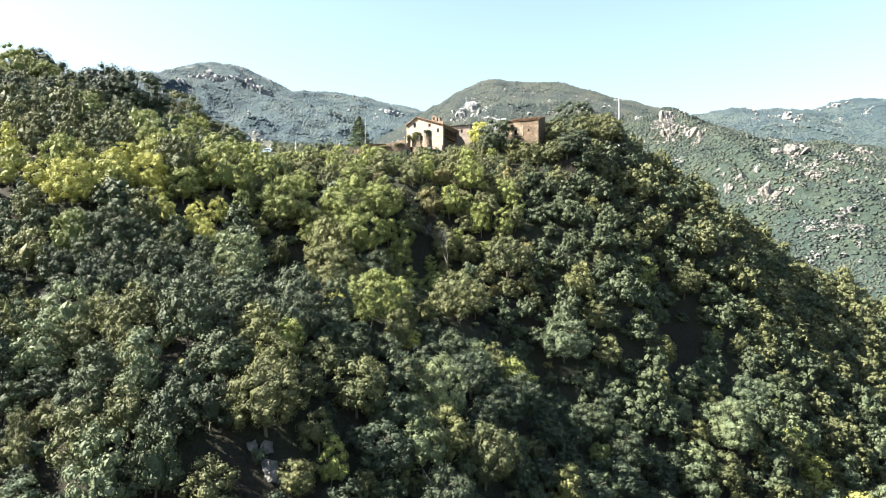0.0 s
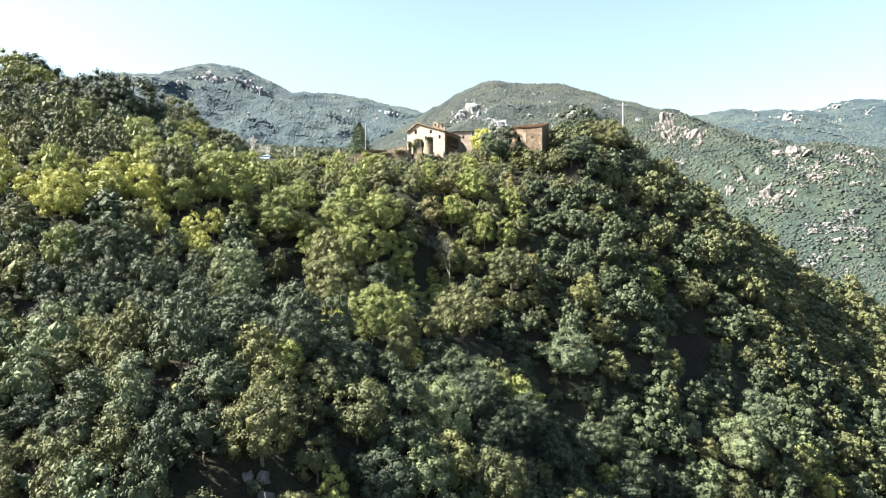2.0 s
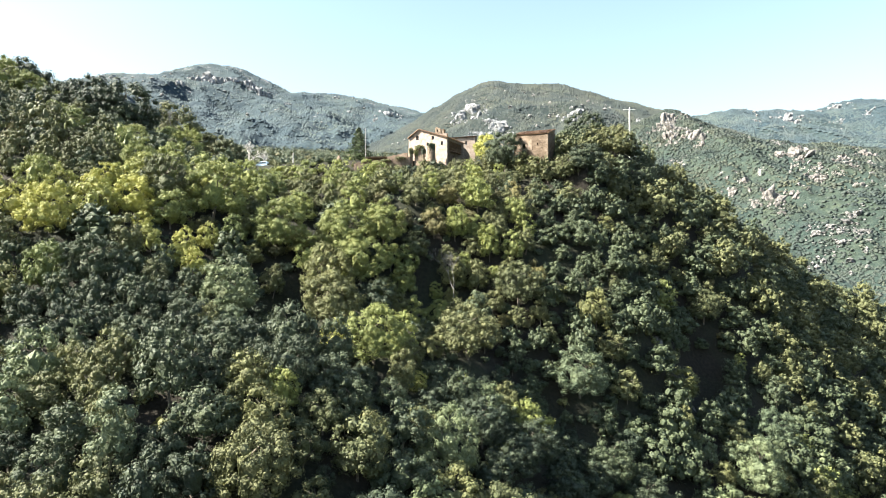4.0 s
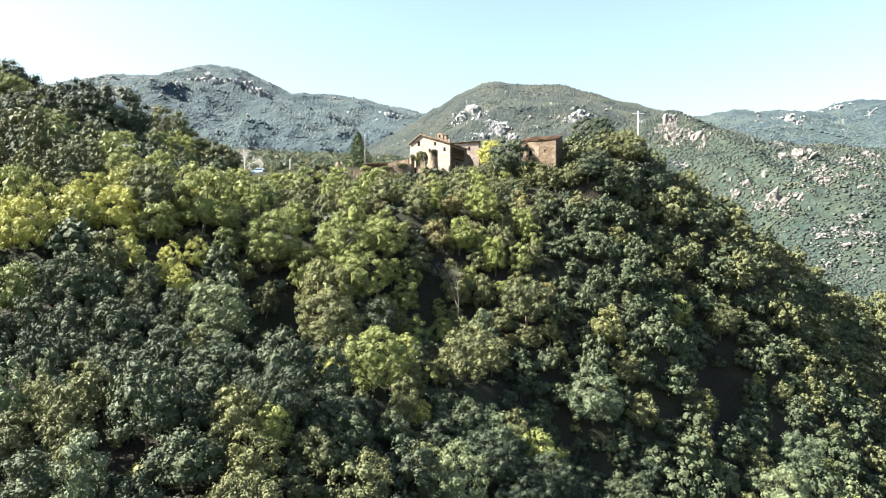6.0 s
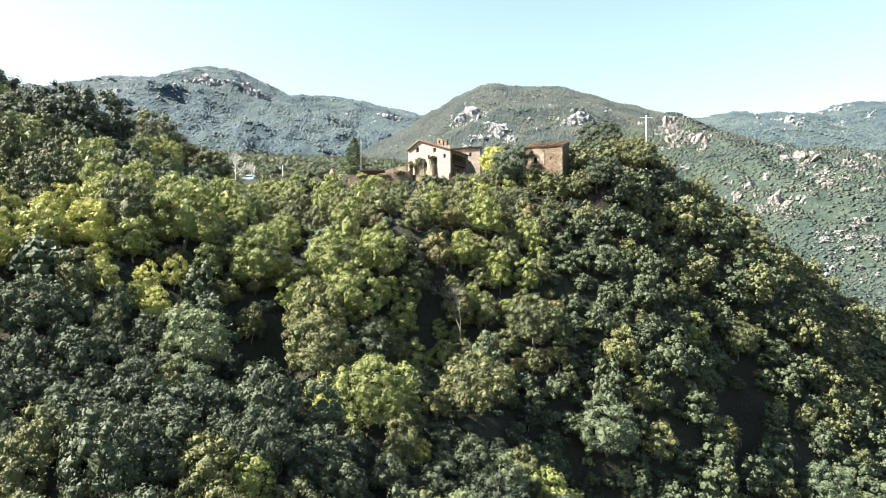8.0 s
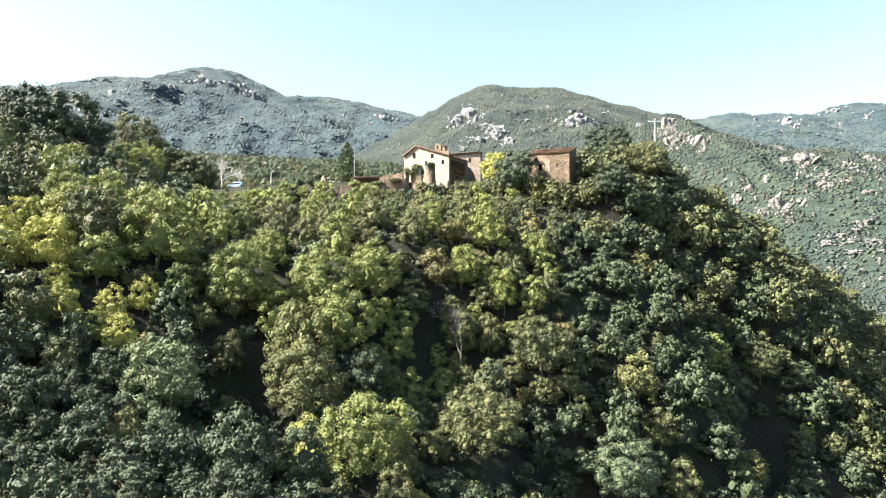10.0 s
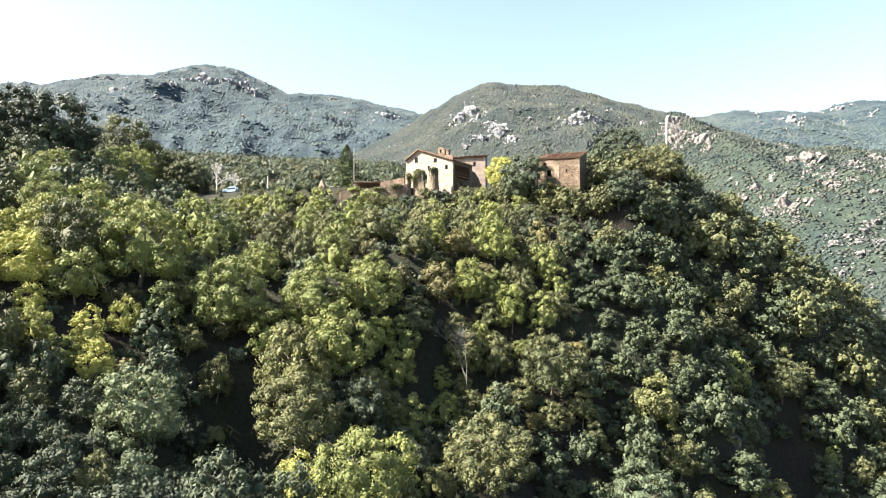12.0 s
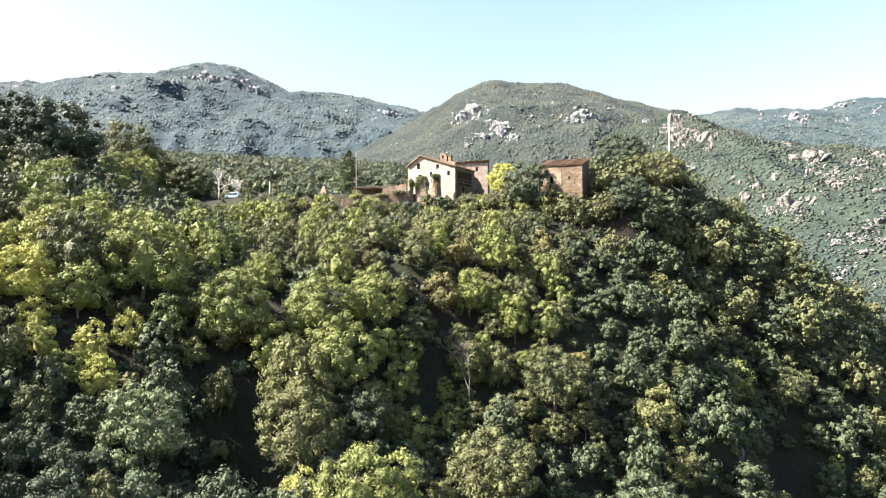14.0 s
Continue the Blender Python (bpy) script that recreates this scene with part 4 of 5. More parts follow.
def wall_panel(width, top, thick, openings, base=-1.5):
    """A wall along x from 0 to width, its outer face at y = 0. top: (x, z) points of its upper edge. openings: x0, x1, z0, z1."""
    xs = sorted({0.0, width, *[p[0] for p in top], *[o[0] for o in openings], *[o[1] for o in openings]})
    zs = sorted({base, *[o[2] for o in openings], *[o[3] for o in openings]})
    tx, tz = [p[0] for p in top], [p[1] for p in top]
    bm = bmesh.new()
    rows = list(zip(zs, zs[1:])) + [(zs[-1], None)]

    def solid(i, j):
        if not (0 <= i < len(xs) - 1 and 0 <= j < len(rows)):
            return False
        mx = (xs[i] + xs[i + 1]) / 2
        mz = rows[j][0] + 0.01
        return not any(o[0] < mx < o[1] and o[2] < mz < o[3] for o in openings)

    for i in range(len(xs) - 1):
        x0, x1 = xs[i], xs[i + 1]
        t0, t1 = float(np.interp(x0, tx, tz)), float(np.interp(x1, tx, tz))
        for j, (z0, z1) in enumerate(rows):
            if not solid(i, j):
                continue
            a, b = (t0, t1) if z1 is None else (z1, z1)
            vs = [bm.verts.new(q) for q in ((x0, 0, z0), (x1, 0, z0), (x1, thick, z0), (x0, thick, z0), (x0, 0, a), (x1, 0, b), (x1, thick, b), (x0, thick, a))]
            want = [((0, 1, 5, 4), True), ((2, 3, 7, 6), True), ((1, 2, 6, 5), not solid(i + 1, j)), ((3, 0, 4, 7), not solid(i - 1, j)),
                    ((4, 5, 6, 7), not solid(i, j + 1)), ((0, 3, 2, 1), not solid(i, j - 1))]
            for f, yes in want:
                if yes:
                    bm.faces.new([vs[k] for k in f])
    bmesh.ops.remove_doubles(bm, verts=bm.verts[:], dist=0.001)
    return bm


def window(parent, x0, x1, z0, z1, turn=None, sill=True):
    """A small deep-set window: timber frame, one mullion, dark panes, a stone sill."""
    h = new("window")
    h.parent = parent
    if turn is not None:
        h.matrix_basis = turn
    f = box(x0, x0 + 0.08, 0.28, 0.36, z0, z1)
    box(x1 - 0.08, x1, 0.28, 0.36, z0, z1, f)
    box(x0 + 0.08, x1 - 0.08, 0.28, 0.36, z0, z0 + 0.08, f)
    box(x0 + 0.08, x1 - 0.08, 0.28, 0.36, z1 - 0.08, z1, f)
    bmesh.ops.remove_doubles(f, verts=f.verts[:], dist=0.001)
    part("window_frame", f, DARKWOOD, h)
    xm = (x0 + x1) / 2
    part("mullion", box(xm - 0.03, xm + 0.03, 0.27, 0.35, z0 + 0.08, z1 - 0.08), DARKWOOD, h)
    for a, b in ((x0 + 0.08, xm - 0.03), (xm + 0.03, x1 - 0.08)):
        part("pane", box(a, b, 0.31, 0.33, z0 + 0.08, z1 - 0.08), GLASS, h)
    if sill:
        part("window_sill", box(x0 - 0.1, x1 + 0.1, -0.06, 0.26, z0 - 0.1, z0 - 0.003, bevel=0.015), CONCRETE, h)
    return h


def tile_roof(parent, width, run, rise, at, tile_w=0.42, over=0.3, mat=None):
    """A pitched roof plane of clay tiles: a board, and rows of half-round tiles running up the slope. Its eave lies along x."""
    hold = new("roof")
    hold.parent = parent
    hold.matrix_basis = at
    length = math.hypot(run, rise)
    tilt = Matrix.Rotation(math.atan2(rise, run), 4, "X")
    bd = part("roof_deck", box(-over, width + over, -over, length, -0.12, 0.0), TIMBER, hold)
    bd.matrix_basis = tilt
    cols = max(2, int((width + 2 * over) / tile_w))
    step = (width + 2 * over) / cols
    # one column of overlapping half-round tiles
    V, F = [], []
    rows = max(2, int((length + over) / 0.55))
    for r_ in range(rows):
        y0 = -over - 0.05 + r_ * (length + over) / rows
        y1 = y0 + (length + over) / rows + 0.06
        k = len(V)
        for yy, lift, rad in ((y0, 0.05, 0.19), (y1, 0.015, 0.15)):
            for q in range(5):
                a = math.pi * q / 4
                V.append((math.cos(a) * rad * step / 0.40, yy, lift + math.sin(a) * rad * 0.75))
        for q in range(4):
            F.append((k + q, k + q + 1, k + q + 6, k + q + 5))
            if r_ < rows - 1:
                F.append((k + q + 5, k + q + 6, k + q + 11, k + q + 10))
    me = mesh_from("roof_course", V, F, mat or TILE)
    for c in range(cols):
        t = new("roof_course", me)
        t.parent = hold
        t.matrix_basis = tilt @ Matrix.Translation((-over + (c + 0.5) * step, 0, 0.004 + 0.012 * math.sin(c * 2.7)))
    return hold


TURN_H = -25.0


def ztop(x, y):
    return float(ground_height(x, y))


def farmhouse():
    h = new("farmhouse")
    h.matrix_basis = pose(0, 214, 132.8, 0, 0, TURN_H)
    tagged(h, "old stone farmhouse with pale lime render and clay tile roof", "house")
    W, D = 13.6, 12.6
    wins = ((2.6, 3.6, 8.0, 9.5), (2.9, 3.8, 5.0, 6.5), (6.4, 7.1, 5.8, 7.1), (8.2, 9.1, 7.8, 8.95), (11.4, 12.2, 5.9, 7.1))
    front = part("front_wall", wall_panel(W, ((0, 8.9), (3.8, 11.4), (W, 8.2)), 0.6, wins, -4.0), LIME, h, "sunlit gable wall in blotched lime render")
    front.matrix_basis = Matrix.Translation((-W, 0, 0))
    for w in wins:
        window(h, *w, turn=Matrix.Translation((-W, 0, 0)))
    # flank with an open upper gallery; wide opening and darker stone deepen its shade
    side_open = ((1.2, 2.0, 1.0, 3.0), (0.9, 10.7, 4.3, 7.3), (4.0, 5.2, 0.6, 3.2), (7.0, 8.0, 1.2, 2.6))
    flank_at = pose(0, 0.6, 0, 0, 0, 90)
    flank = part("side_wall", wall_panel(D - 0.6, ((0, 8.2), (D - 0.6, 8.0)), 0.6, side_open, -4.0), BARNSTONE, h, "rubble flank wall, its stone darkened for shade, with a gallery opening")
    flank.matrix_basis = flank_at
    window(h, 7.0, 8.0, 1.2, 2.6, turn=flank_at)
    for i in range(8):
        x = 1.0 + i * 1.36
        p = part("gallery_post", box(x, x + 0.16, 0.1, 0.26, 4.3, 7.3), TIMBER, h)
        p.matrix_basis = flank_at
    p = part("gallery_rail", box(0.9, 10.7, 0.02, 0.10, 5.15, 5.27), TIMBER, h)
    p.matrix_basis = flank_at
    p = part("gallery_floor", box(1.6, 8.9, -0.9, 0.0, 4.05, 4.28), TIMBER, h, "projecting weathered timber balcony floor")
    p.matrix_basis = flank_at
    for i in range(4):
        x = 2.0 + i * 2.1
        p = part("bracket", box(x, x + 0.18, -0.85, 0.0, 3.82, 4.05), DARKWOOD, h)
        p.matrix_basis = flank_at
    back = part("back_wall", wall_panel(W, ((0, 8.2), (W - 3.8, 11.4), (W, 8.9)), 0.6, (), -4.0), RUBBLE, h)
    back.matrix_basis = pose(0, D + 0.6, 0, 0, 0, 180)
    left = part("far_wall", wall_panel(D - 0.6, ((0, 8.7), (D - 0.6, 8.7)), 0.6, (), -4.0), LIME, h)
    left.matrix_basis = pose(-W, D, 0, 0, 0, -90)
    for z in (3.6, 7.2):
        part("floor_slab", box(-W + 0.6, -0.6, 0.6, D, z, z + 0.25), TIMBER, h)
    # roof planes: long slope to the shaded flank, short one to the other side
    tile_roof(h, D + 0.9, W - 3.8, 3.2, pose(0.0, -0.25, 8.28, 0, 0, 90))
    tile_roof(h, D + 0.9, 3.8, 2.5, pose(-W, D + 0.65, 8.98, 0, 0, -90))
    # broken turret-like chimney block on the ridge
    ch = part("chimney_block", wall_panel(2.0, ((0, 12.3), (0.5, 12.7), (1.2, 12.5), (2.0, 11.9)), 1.6, ((0.6, 1.1, 11.1, 11.9),), 9.0), RUBBLE, h, "stone chimney block with an arched hole")
    ch.matrix_basis = Matrix.Translation((-6.5, 4.8, 0))
    ch2 = part("chimney_stack", box(-4.35, -3.4, 5.0, 6.2, 8.8, 11.7, bevel=0.06), RUBBLE, h)
    part("chimney_cap", box(-4.48, -3.27, 4.87, 6.33, 11.7, 11.82, bevel=0.02), TILE, h)
    return h


farmhouse()


def ruined_wing():
    """A lower roofless wing that runs on from the shaded flank, its walls broken. The long wall's darker stone stands
    for shade.
    """
    h = new("ruined_wing")
    h.matrix_basis = pose(0, 214, 132.8, 0, 0, TURN_H) @ pose(0, 13.3, 0, 0, 0, 90)
    tagged(h, "roofless lower stone wing with a broken wall top beside the farmhouse", "ruin")
    part("wall", wall_panel(7.4, ((0, 6.9), (1.2, 6.5), (2.0, 6.7), (3.4, 5.8), (4.6, 5.5), (5.6, 4.4), (6.6, 3.6), (7.4, 2.8)), 0.6, ((1.5, 2.3, 1.2, 3.0), (3.8, 4.6, 2.4, 3.8)), -4.0), BARNSTONE, h)
    e = part("end_wall", wall_panel(7.0, ((0, 2.6), (2, 4.2), (4, 4.6), (7, 5.2)), 0.6, (), -4.0), RUBBLE, h)
    e.matrix_basis = pose(7.4, 0.62, 0, 0, 0, 90)
    return h


ruined_wing()


def back_wing():
    h = new("rear_building")
    h.matrix_basis = pose(-2.5, 237, 133.6, 0, 0, -8)
    tagged(h, "long pale rendered rear building with a low clay tile roof", "house")
    W = 12.5
    wins = ((5.4, 6.2, 8.3, 9.8), (9.0, 9.7, 8.6, 9.8))
    part("front_wall", wall_panel(W, ((0, 10.6), (W, 11.2)), 0.6, wins, -3.0), LIME, h)
    for w in wins:
        window(h, *w)
    e = part("end_wall", wall_panel(7.0, ((0, 11.2), (7.0, 12.6)), 0.6, (), -3.0), RUBBLE, h)
    e.matrix_basis = pose(W, 0.62, 0, 0, 0, 90)
    e = part("far_wall", wall_panel(7.0, ((0, 12.2), (7.0, 10.6)), 0.6, (), -3.0), RUBBLE, h)
    e.matrix_basis = pose(0, 7.62, 0, 0, 0, -90)
    b = part("back_wall", wall_panel(W, ((0, 12.6), (W, 12.2)), 0.6, (), -3.0), RUBBLE, h)
    b.matrix_basis = pose(W, 8.24, 0, 0, 0, 180)
    tile_roof(h, W, 8.0, 1.5, pose(0, 0, 10.75, 0, -2.7, 0))
    return h


back_wing()


def barn():
    h = new("stone_barn")
    h.matrix_basis = pose(28.7, 195.5, 132.4, 0, 0, TURN_H)
    tagged(h, "square stone barn with a single-pitch clay tile roof", "barn")
    W, D = 10.2, 6.2
    holes = ((1.6, 2.3, 5.2, 5.7), (2.6, 3.5, 2.5, 4.0), (7.0, 7.35, 3.4, 4.0))
    f = part("front_wall", wall_panel(W, ((0, 6.5), (W, 6.7)), 0.6, holes, -4.0), BARNSTONE, h, "sunlit rubble wall with a few small openings")
    f.matrix_basis = Matrix.Translation((-W, 0, 0))
    part("plaster_patch", wall_panel(5.4, ((0, 6.3), (2.0, 6.4), (4.2, 6.35), (4.8, 5.6), (5.4, 5.0)), 0.05, ((1.6, 2.3, 5.2, 5.7), (2.6, 3.5, 2.5, 4.0)), 2.0), PLASTER, h, "patch of old lime plaster").matrix_basis = Matrix.Translation((-W + 0.0, -0.054, 0))
    s_ = part("side_wall", wall_panel(D, ((0, 6.7), (D, 8.7)), 0.6, (), -4.0), BARNSTONE, h)
    s_.matrix_basis = pose(0, 0.6, 0, 0, 0, 90)
    l_ = part("far_wall", wall_panel(D, ((0, 8.7), (D, 6.5)), 0.6, (), -4.0), BARNSTONE, h)
    l_.matrix_basis = pose(-W, D + 0.6, 0, 0, 0, -90)
    b = part("back_wall", wall_panel(W, ((0, 8.75), (W, 8.75)), 0.6, (), -4.0), BARNSTONE, h)
    b.matrix_basis = pose(0, D + 1.2, 0, 0, 0, 180)
    for i in range(12):
        part("quoin", box(-0.95 if i % 2 else -0.6, 0.05, -0.05, 0.45 if i % 2 else 0.8, -2.0 + i * 0.71, -1.32 + i * 0.71, bevel=0.04), RUBBLE, h, "pale dressed corner stone")
    tile_roof(h, W, D + 1.2, 2.1, pose(-W, 0, 6.72))
    return h


barn()


def long_shed():
    h = new("open_shed")
    h.matrix_basis = pose(-27.6, 228, 135.4, 0, 0, -3)
    tagged(h, "low open shed with timber posts under greyed clay tiles", "shed")
    L, D = 10.6, 3.6
    for i in range(7):
        part("post", box(i * L / 6 - 0.1, i * L / 6 + 0.1, 0, 0.2, -1.4, 0.95), TIMBER, h)
    part("beam", box(-0.3, L + 0.3, -0.02, 0.22, 0.95, 1.12), TIMBER, h)
    part("back_wall", box(-0.1, L + 0.1, D, D + 0.3, -1.4, 1.75), RUBBLE, h)
    tile_roof(h, L, D + 0.3, 0.75, pose(0, 0, 1.26), mat=GREY_TILE)
    return h


long_shed()


def drystone_wall(name, pts, tops, thick, mat, label, depth=4.0):
    """A free-standing wall along a polyline on the plan, with an uneven top and battered faces."""
    bm = bmesh.new()
    r = random.Random(len(name) * 7 + int(abs(pts[0][0])))
    prev = None
    for i in range(len(pts) - 1):
        (x0, y0), (x1, y1) = pts[i], pts[i + 1]
        k = max(2, int(math.hypot(x1 - x0, y1 - y0) / 0.7))
        nx, ny = -(y1 - y0), (x1 - x0)
        l = math.hypot(nx, ny)
        nx, ny = nx / l, ny / l
        for j in range(k + (i == len(pts) - 2)):
            t = j / k
            x, y = x0 + (x1 - x0) * t, y0 + (y1 - y0) * t
            z = tops[i] + (tops[i + 1] - tops[i]) * t + r.uniform(-0.22, 0.22)
            ring = [bm.verts.new((x + nx * o * thick + r.uniform(-0.05, 0.05), y + ny * o * thick + r.uniform(-0.05, 0.05), zz)) for o, zz in ((-0.62, z - depth), (-0.5, z), (0.5, z + r.uniform(-0.1, 0.1)), (0.62, z - depth))]
            if prev:
                for a in range(3):
                    bm.faces.new((prev[a], ring[a], ring[a + 1], prev[a + 1]))
            else:
                bm.faces.new(ring)
            prev = ring
    bm.faces.new(prev[::-1])
    ob = part(name, bm, mat, None)
    return tagged(ob, label, "wall")


drystone_wall("retaining_wall", [(-29, 212.6), (-24, 212.2), (-20, 211.9), (-11.5, 211.6)], [132.6, 133.4, 133.2, 134.6], 0.7, REDSTONE, "reddish drystone retaining wall along the terrace edge")
drystone_wall("garden_wall", [(-19.5, 224.0), (-16, 223.2), (-12.9, 222.0)], [136.4, 136.9, 137.3], 0.6, REDSTONE, "tall broken reddish stone wall beside the farmhouse")
for pts, tops in (([(-11.9, 217.6), (-11.2, 214.0)], [138.4, 136.9]), ([(-10.0, 214.8), (-8.6, 214.1), (-7.2, 213.6)], [136.6, 138.2, 137.0])):
    drystone_wall("ruined_wall", pts, tops, 0.9, RUBBLE, "stub of broken stone wall against the farmhouse front", 8.0)


def round_buttress(x, y, radius, z0, z1):
    r = random.Random(3)
    k = 14
    V, F = [], []
    for j in range(9):
        z = z0 + (z1 - z0) * j / 8
        for i in range(k):
            a = 6.2832 * i / k
            w = radius * (1.12 - 0.14 * j / 8) * r.uniform(0.93, 1.07)
            V.append((x + math.cos(a) * w, y + math.sin(a) * w, z + (r.uniform(-0.5, 0.3) if j == 8 else 0)))
    for j in range(8):
        for i in range(k):
            F.append((j * k + i, j * k + (i + 1) % k, (j + 1) * k + (i + 1) % k, (j + 1) * k + i))
    V.append((x, y, z1 - 0.2))
    me = mesh_from("ruined_tower", V, F, RUBBLE)
    bm = bmesh.new()
    bm.from_mesh(me)
    bm.verts.ensure_lookup_table()
    for i in range(k):
        bm.faces.new((bm.verts[8 * k + i], bm.verts[8 * k + (i + 1) % k], bm.verts[9 * k]))
    bm.to_mesh(me)
    bm.free()
    return tagged(new("ruined_tower", me), "stump of a round stone turret overgrown with ivy", "ruin")


round_buttress(-4.9, 212.4, 1.25, 128.5, 138.4)


def ivy(x, y, z, width, drop, kind, seed):
    """Ivy over a wall top: a low mound of leaves along it and a ragged curtain down its face."""
    r = np.random.RandomState(seed)
    k = int(520 * width * (0.5 + 0.4 * drop))
    u, hang = r.uniform(-1, 1, k), r.rand(k) ** 1.6
    ragged = 0.55 + 0.45 * np.sin(u * 5 + seed) * np.cos(u * 9 + 2 * seed)
    top = 0.35 * (1 - u * u) + 0.12 * np.sin(u * 11 + seed)
    P = np.column_stack([u * width, r.normal(0, 0.16, k) - 0.34 - 0.16 * hang, top - hang * drop * ragged + r.normal(0, 0.08, k)])
    over = hang < 0.22
    P[over, 1] += r.uniform(0, 0.8, over.sum())
    N = np.column_stack([0.4 * u, np.where(over, -0.3, -1.0), np.where(over, 1.0, 0.45)])
    v, f = leaves(P, N, 0.22, r, 0.5)
    ob = new("ivy", mesh_from("ivy", v, f, LEAF[kind]))
    ob.matrix_basis = pose(x, y, z)
    return tagged(ob, "tangle of ivy and bramble over a ruined wall", "ivy", "ivy on the ruins")


for i, (x, y, z, w, d, k) in enumerate(((-11.3, 214.2, 137.2, 0.7, 2.6, "olive"), (-8.6, 213.9, 138.1, 1.5, 2.2, "olive"), (-7.3, 213.4, 137.1, 0.7, 3.2, "holm"), (-4.9, 211.5, 138.4, 1.15, 2.4, "holm"),
                                         (-9.7, 214.4, 136.8, 0.8, 2.8, "green"), (-14.5, 211.4, 134.2, 1.6, 1.4, "brown"), (-19, 211.5, 133.4, 1.6, 1.1, "olive"), (-25, 211.9, 133.4, 1.7, 1.1, "green"))):
    ivy(x, y, z, w, d, k, i)


def conifer(x, y, height, radius):
    r = np.random.RandomState(8)
    t = new("fir_tree")
    t.matrix_basis = pose(x, y, ztop(x, y) - 0.2)
    tagged(t, "dark green conical fir tree on the terrace beside a pole", "tree")
    tv, tf = trunk_geometry(r, height * 0.97, 0.28, 0, 1)
    part("trunk", mesh_from("trunk", tv, tf, BARK, True), None, t)
    P, N = [], []
    for i in range(120):
        f = (i + r.rand()) / 120
        z = height * (0.08 + 0.9 * f)
        reach = radius * (1 - f) ** 0.75 * r.uniform(0.7, 1.12) + 0.12
        a = i * 2.399 + r.uniform(-0.3, 0.3)
        k = int(16 + 60 * (1 - f))
        u = r.rand(k, 1) ** 0.6
        q = np.array([math.cos(a), math.sin(a), 0]) * u * reach
        q = q + np.column_stack([r.normal(0, 0.22 * reach * 0.5 + 0.05, k), r.normal(0, 0.22 * reach * 0.5 + 0.05, k), -0.28 * u[:, 0] * reach + r.normal(0, 0.1, k)])
        P.append(q + (0, 0, z)), N.append(np.column_stack([q[:, 0], q[:, 1], np.full(k, reach * 0.8)]))
    v, f = leaves(np.concatenate(P), np.concatenate(N) / (radius + 0.1), 0.42, r, 0.6)
    part("crown", mesh_from("crown", v, f, LEAF["conifer"]), None, t)
    return t


conifer(-31.2, 242, 15.6, 7.2)


def bare_tree(x, y, height, lean, label, seed, spread=0.34, girth=0.16, name="dead_tree", trunk_share=0.3, forks=3):
    """A leafless tree: forked limbs that thin out into twigs, in one skin of tubes."""
    r = np.random.RandomState(seed)
    t = new(name)
    t.matrix_basis = pose(x, y, ztop(x, y) - 0.3)
    tagged(t, label, "tree")
    V, F, k = [], [], 0
    segs = [(np.zeros(3), np.array([lean, 0.0, 1.0]), height * trunk_share, girth, 0, None)]
    sides = 5
    while segs:
        p, d, ln, g, lvl, base = segs.pop()
        d = d / np.linalg.norm(d)
        m = p + d * ln * 0.5 + r.normal(0, 0.04 * ln, 3)
        e = p + d * ln
        v, f = tube([p, m, e], [g, g * 0.8, g * 0.62], sides)
        if base is None:
            V.append(v), F.append(f + k)
            end = k + 2 * sides
            k += len(v)
        else:
            f = np.where(f < sides, f + base, f - sides + k)
            V.append(v[sides:]), F.append(f)
            end = k + sides
            k += len(v) - sides
        if lvl < (4 if forks > 3 else 5):
            for _ in range(forks):
                nd = d + r.normal(0, spread, 3) + (0, 0, 0.12)
                segs.append((e, nd, ln * r.uniform(0.5, 0.78), max(0.018, g * 0.58), lvl + 1, end))
    part("trunk", mesh_from("trunk", np.concatenate(V), np.concatenate(F), PALEWOOD if "van" in label else DEADWOOD, True), None, t)
    return t


bare_tree(0.8, 153.5, 17, 0.03, "bare grey dead tree standing among green oaks", 5, 0.40, 0.13, trunk_share=0.34, forks=3)
bare_tree(-72, 246, 13, 0.1, "pale leafless tree beside the parked van", 9, 0.5, 0.24, forks=4)
bare_tree(-66.5, 248, 9.5, -0.1, "pale leafless tree beside the parked van", 10, 0.55, 0.22, forks=4)
bare_tree(-93, 228, 19, 0.0, "tall half-dead tree with bare upper twigs on the hill", 14, 0.36, 0.16)
bare_tree(-108, 153, 12, 0.1, "bare pale tree among autumn foliage", 15, 0.4, 0.14)


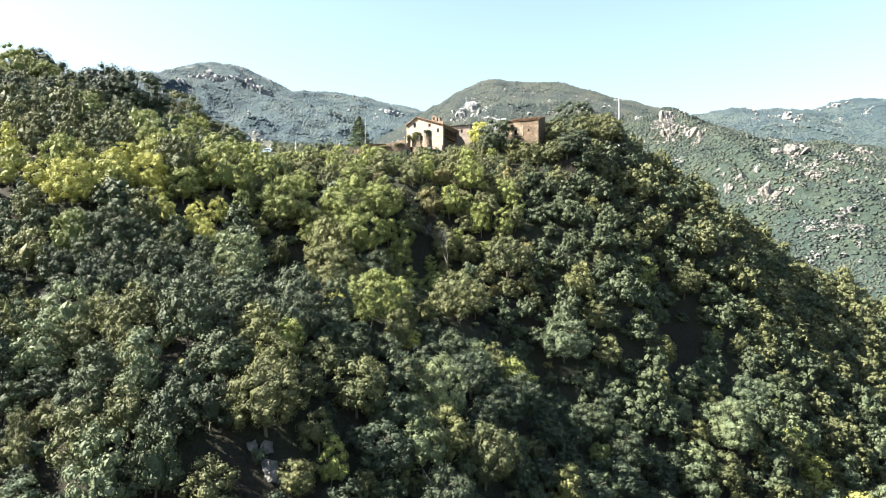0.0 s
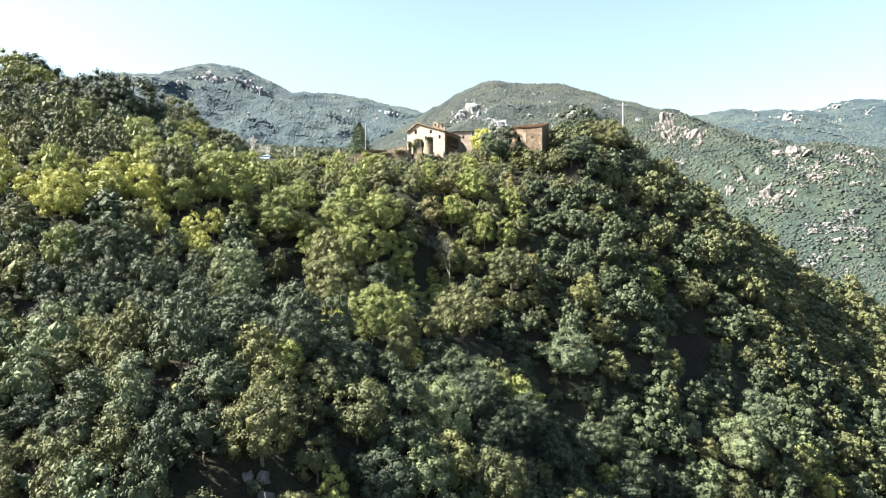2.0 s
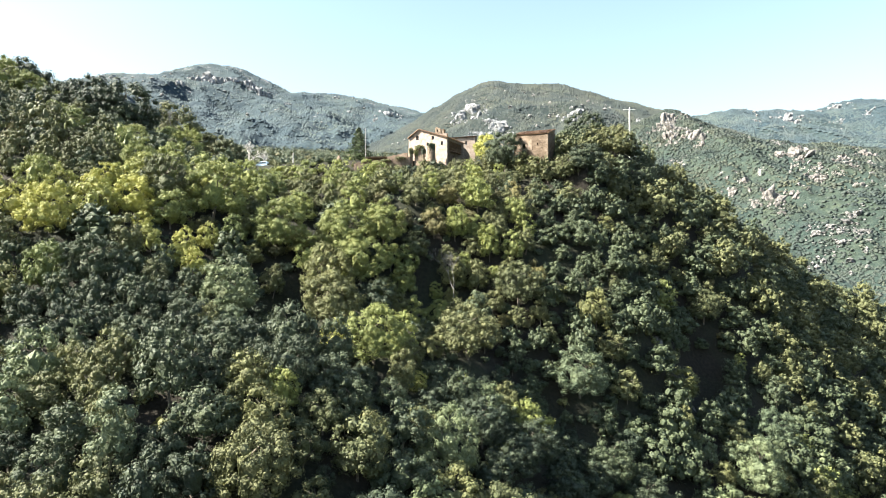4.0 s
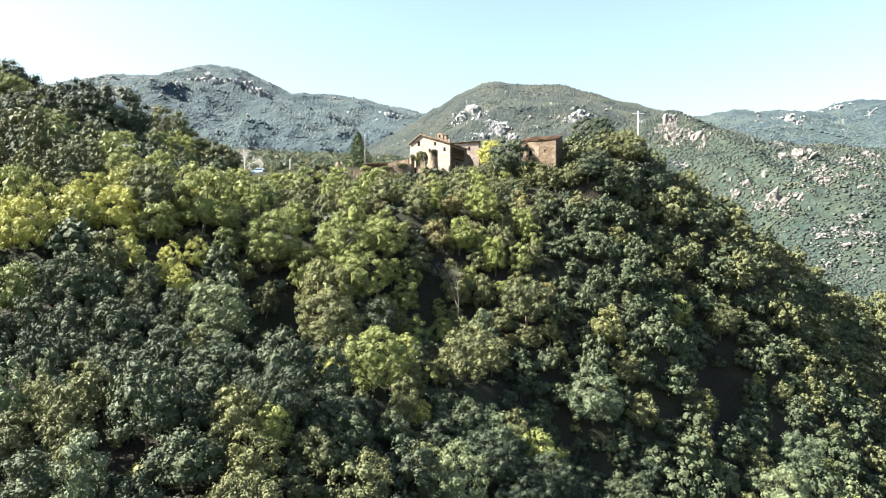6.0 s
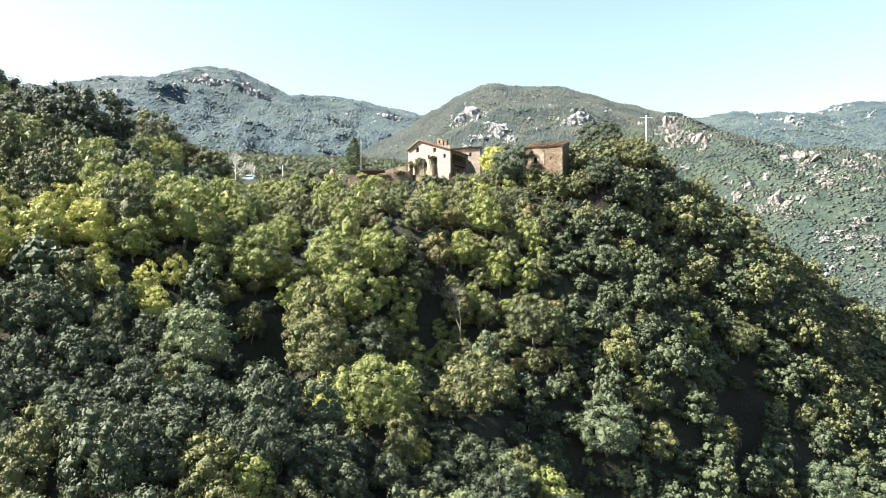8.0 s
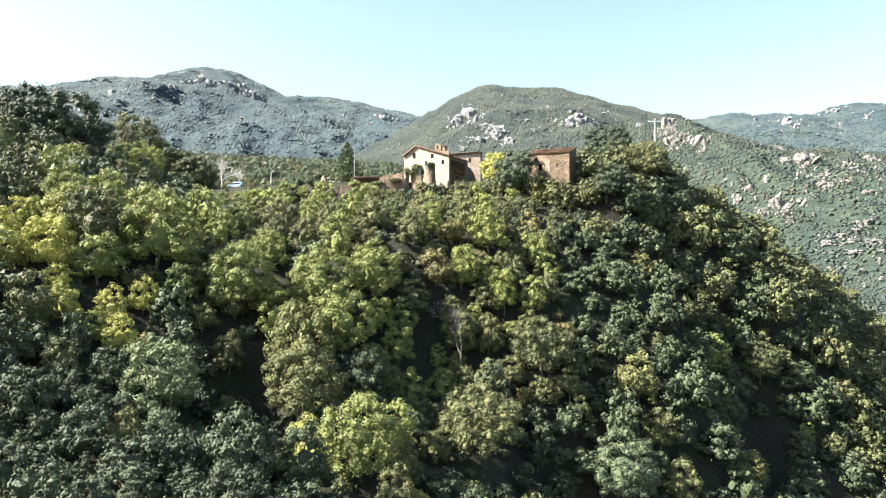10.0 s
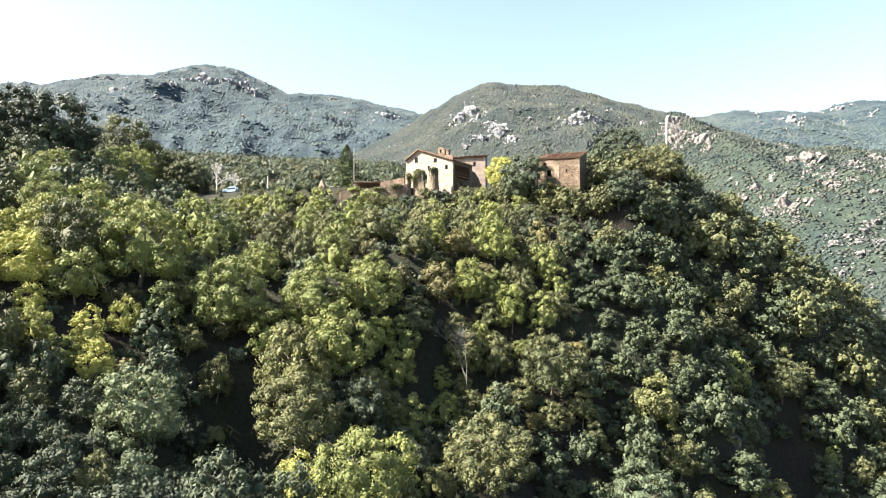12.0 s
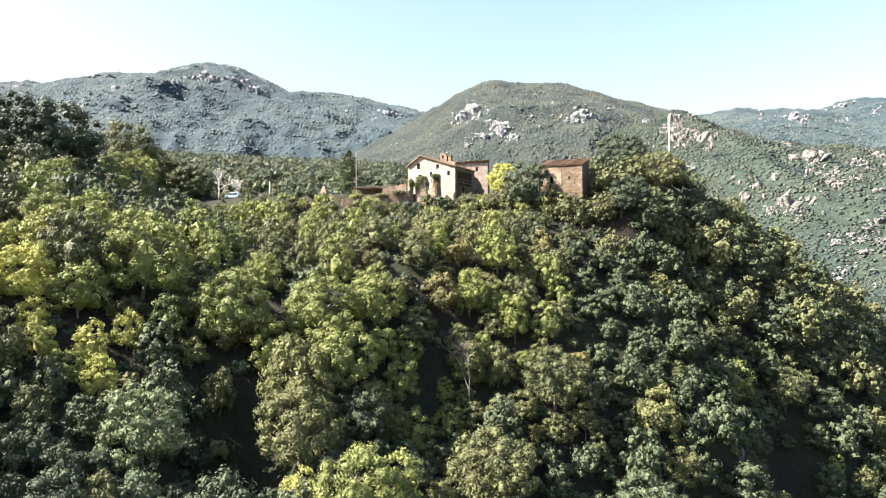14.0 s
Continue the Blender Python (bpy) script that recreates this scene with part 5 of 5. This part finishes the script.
def van(x, y, turn, tint, label):
    """A compact panel van seen from the side."""
    paint = plain("van_paint", tint, 0.3, 0.0, 0.04)
    glass = plain("car_glass", (0.04, 0.05, 0.06), 0.08, 0.0, 0.1)
    rubber = plain("tyre_rubber", (0.03, 0.03, 0.03), 0.9)
    v = new("van")
    v.matrix_basis = pose(x, y, ztop(x, y) + 0.02, 0, 0, turn)
    tagged(v, label, "van")
    side = ((-2.05, 0.32), (-2.1, 0.75), (-2.0, 1.0), (-1.15, 1.1), (-0.55, 1.72), (0.2, 1.84), (1.7, 1.82), (1.98, 1.65), (2.05, 0.9), (2.05, 0.35))
    bm = bmesh.new()
    rows = []
    for y, inset in ((-0.84, 0.06), (-0.8, 0.0), (0.8, 0.0), (0.84, 0.06)):
        rows.append([bm.verts.new((x * (1 - inset * 0.3), y * (0.9 if z > 1.2 else 1.0), z - inset * (0.4 if z > 1 else -0.4))) for x, z in side])
    for a, b in zip(rows, rows[1:]):
        for i in range(len(side)):
            j = (i + 1) % len(side)
            bm.faces.new((a[i], a[j], b[j], b[i]))
    bm.faces.new(rows[0][::-1])
    bm.faces.new(rows[-1])
    part("body", bm, paint, v)
    for x0, x1 in ((-0.95, 0.05), (0.12, 0.95), (1.02, 1.75)):
        b2 = bmesh.new()
        q = [b2.verts.new(c) for c in ((x0 + (0.35 if x0 < -0.5 else 0) * 0, -0.86, 1.12), (x1, -0.86, 1.12), (x1, -0.775, 1.6), (x0 + (0.42 if x0 < -0.5 else 0), -0.775, 1.6))]
        b2.faces.new(q)
        bmesh.ops.solidify(b2, geom=b2.faces[:], thickness=0.03)
        part("side_window", b2, glass, v)
    for x in (-1.3, 1.3):
        for y in (-0.80, 0.80):
            w = new("wheel")
            w.parent = v
            w.matrix_basis = pose(x, y, 0.31, 90, 0, 0)
            for nm, rad, hh, mt in (("tyre", 0.31, 0.2, rubber), ("rim", 0.2, 0.22, METAL)):
                b3 = bmesh.new()
                bmesh.ops.create_cone(b3, cap_ends=True, segments=20, radius1=rad, radius2=rad, depth=hh)
                bmesh.ops.bevel(b3, geom=[e for e in b3.edges if len(e.link_faces) == 2 and e.calc_face_angle() > 1], offset=0.02, segments=2, affect="EDGES")
                part(nm, b3, mt, w)
    part("bumper", box(-2.16, -2.0, -0.8, 0.8, 0.34, 0.56, bevel=0.03), rubber, v)
    part("headlight", box(-2.09, -1.96, -0.78, -0.5, 0.72, 0.9, bevel=0.02), GLASS, v)
    part("mirror", box(-0.95, -0.82, -1.02, -0.86, 1.08, 1.24, bevel=0.03), rubber, v)
    return v


van(-63.6, 234, -8, (0.42, 0.54, 0.66), "pale blue compact van parked on the terrace")
van(-34.2, 233, 12, (0.72, 0.71, 0.68), "white compact van parked beside the fir tree")
drystone_wall("ruined_wall", [(-37.5, 231), (-36.4, 230), (-35.6, 229.6)], [136.0, 137.8, 136.2], 0.8, REDSTONE, "pinkish stub of broken stone wall near the fir tree", 3.5)


def pole(name, x, y, height, girth, mat, label, arm=0.0, sink=0.5):
    h = new(name)
    z = ztop(x, y)
    h.matrix_basis = pose(x, y, z)
    tagged(h, label, "pole")
    v, f = tube([(0, 0, -sink), (0, 0, height * 0.5), (0, 0, height)], [girth, girth * 0.8, girth * 0.6], 10)
    part("shaft", mesh_from("shaft", v, f, mat, True), None, h)
    if arm:
        part("crossarm", box(-arm, arm, -0.1, 0.1, height - 0.95, height - 0.7, bevel=0.02), mat, h)
        for i in (-0.9, 0.0, 0.9):
            v, f = tube([(i * arm, 0, height - 0.7), (i * arm, 0, height - 0.55), (i * arm, 0, height - 0.4)], [0.07, 0.11, 0.05], 8)
            part("insulator", mesh_from("insulator", v, f, GLASS, True), None, h)
    return h


pole("utility_pole", -27.9, 233, 13.0, 0.13, METAL_POLE, "slim weathered grey pole beside the fir tree")
pole("gate_post", -53.4, 236, 5.2, 0.26, CONCRETE, "pale concrete post beside the track")
pole("power_mast", 67.7, 250, 158.2 - ztop(67.7, 250), 0.32, MAST_PAINT, "white concrete power mast with a crossarm above the trees", 2.2)
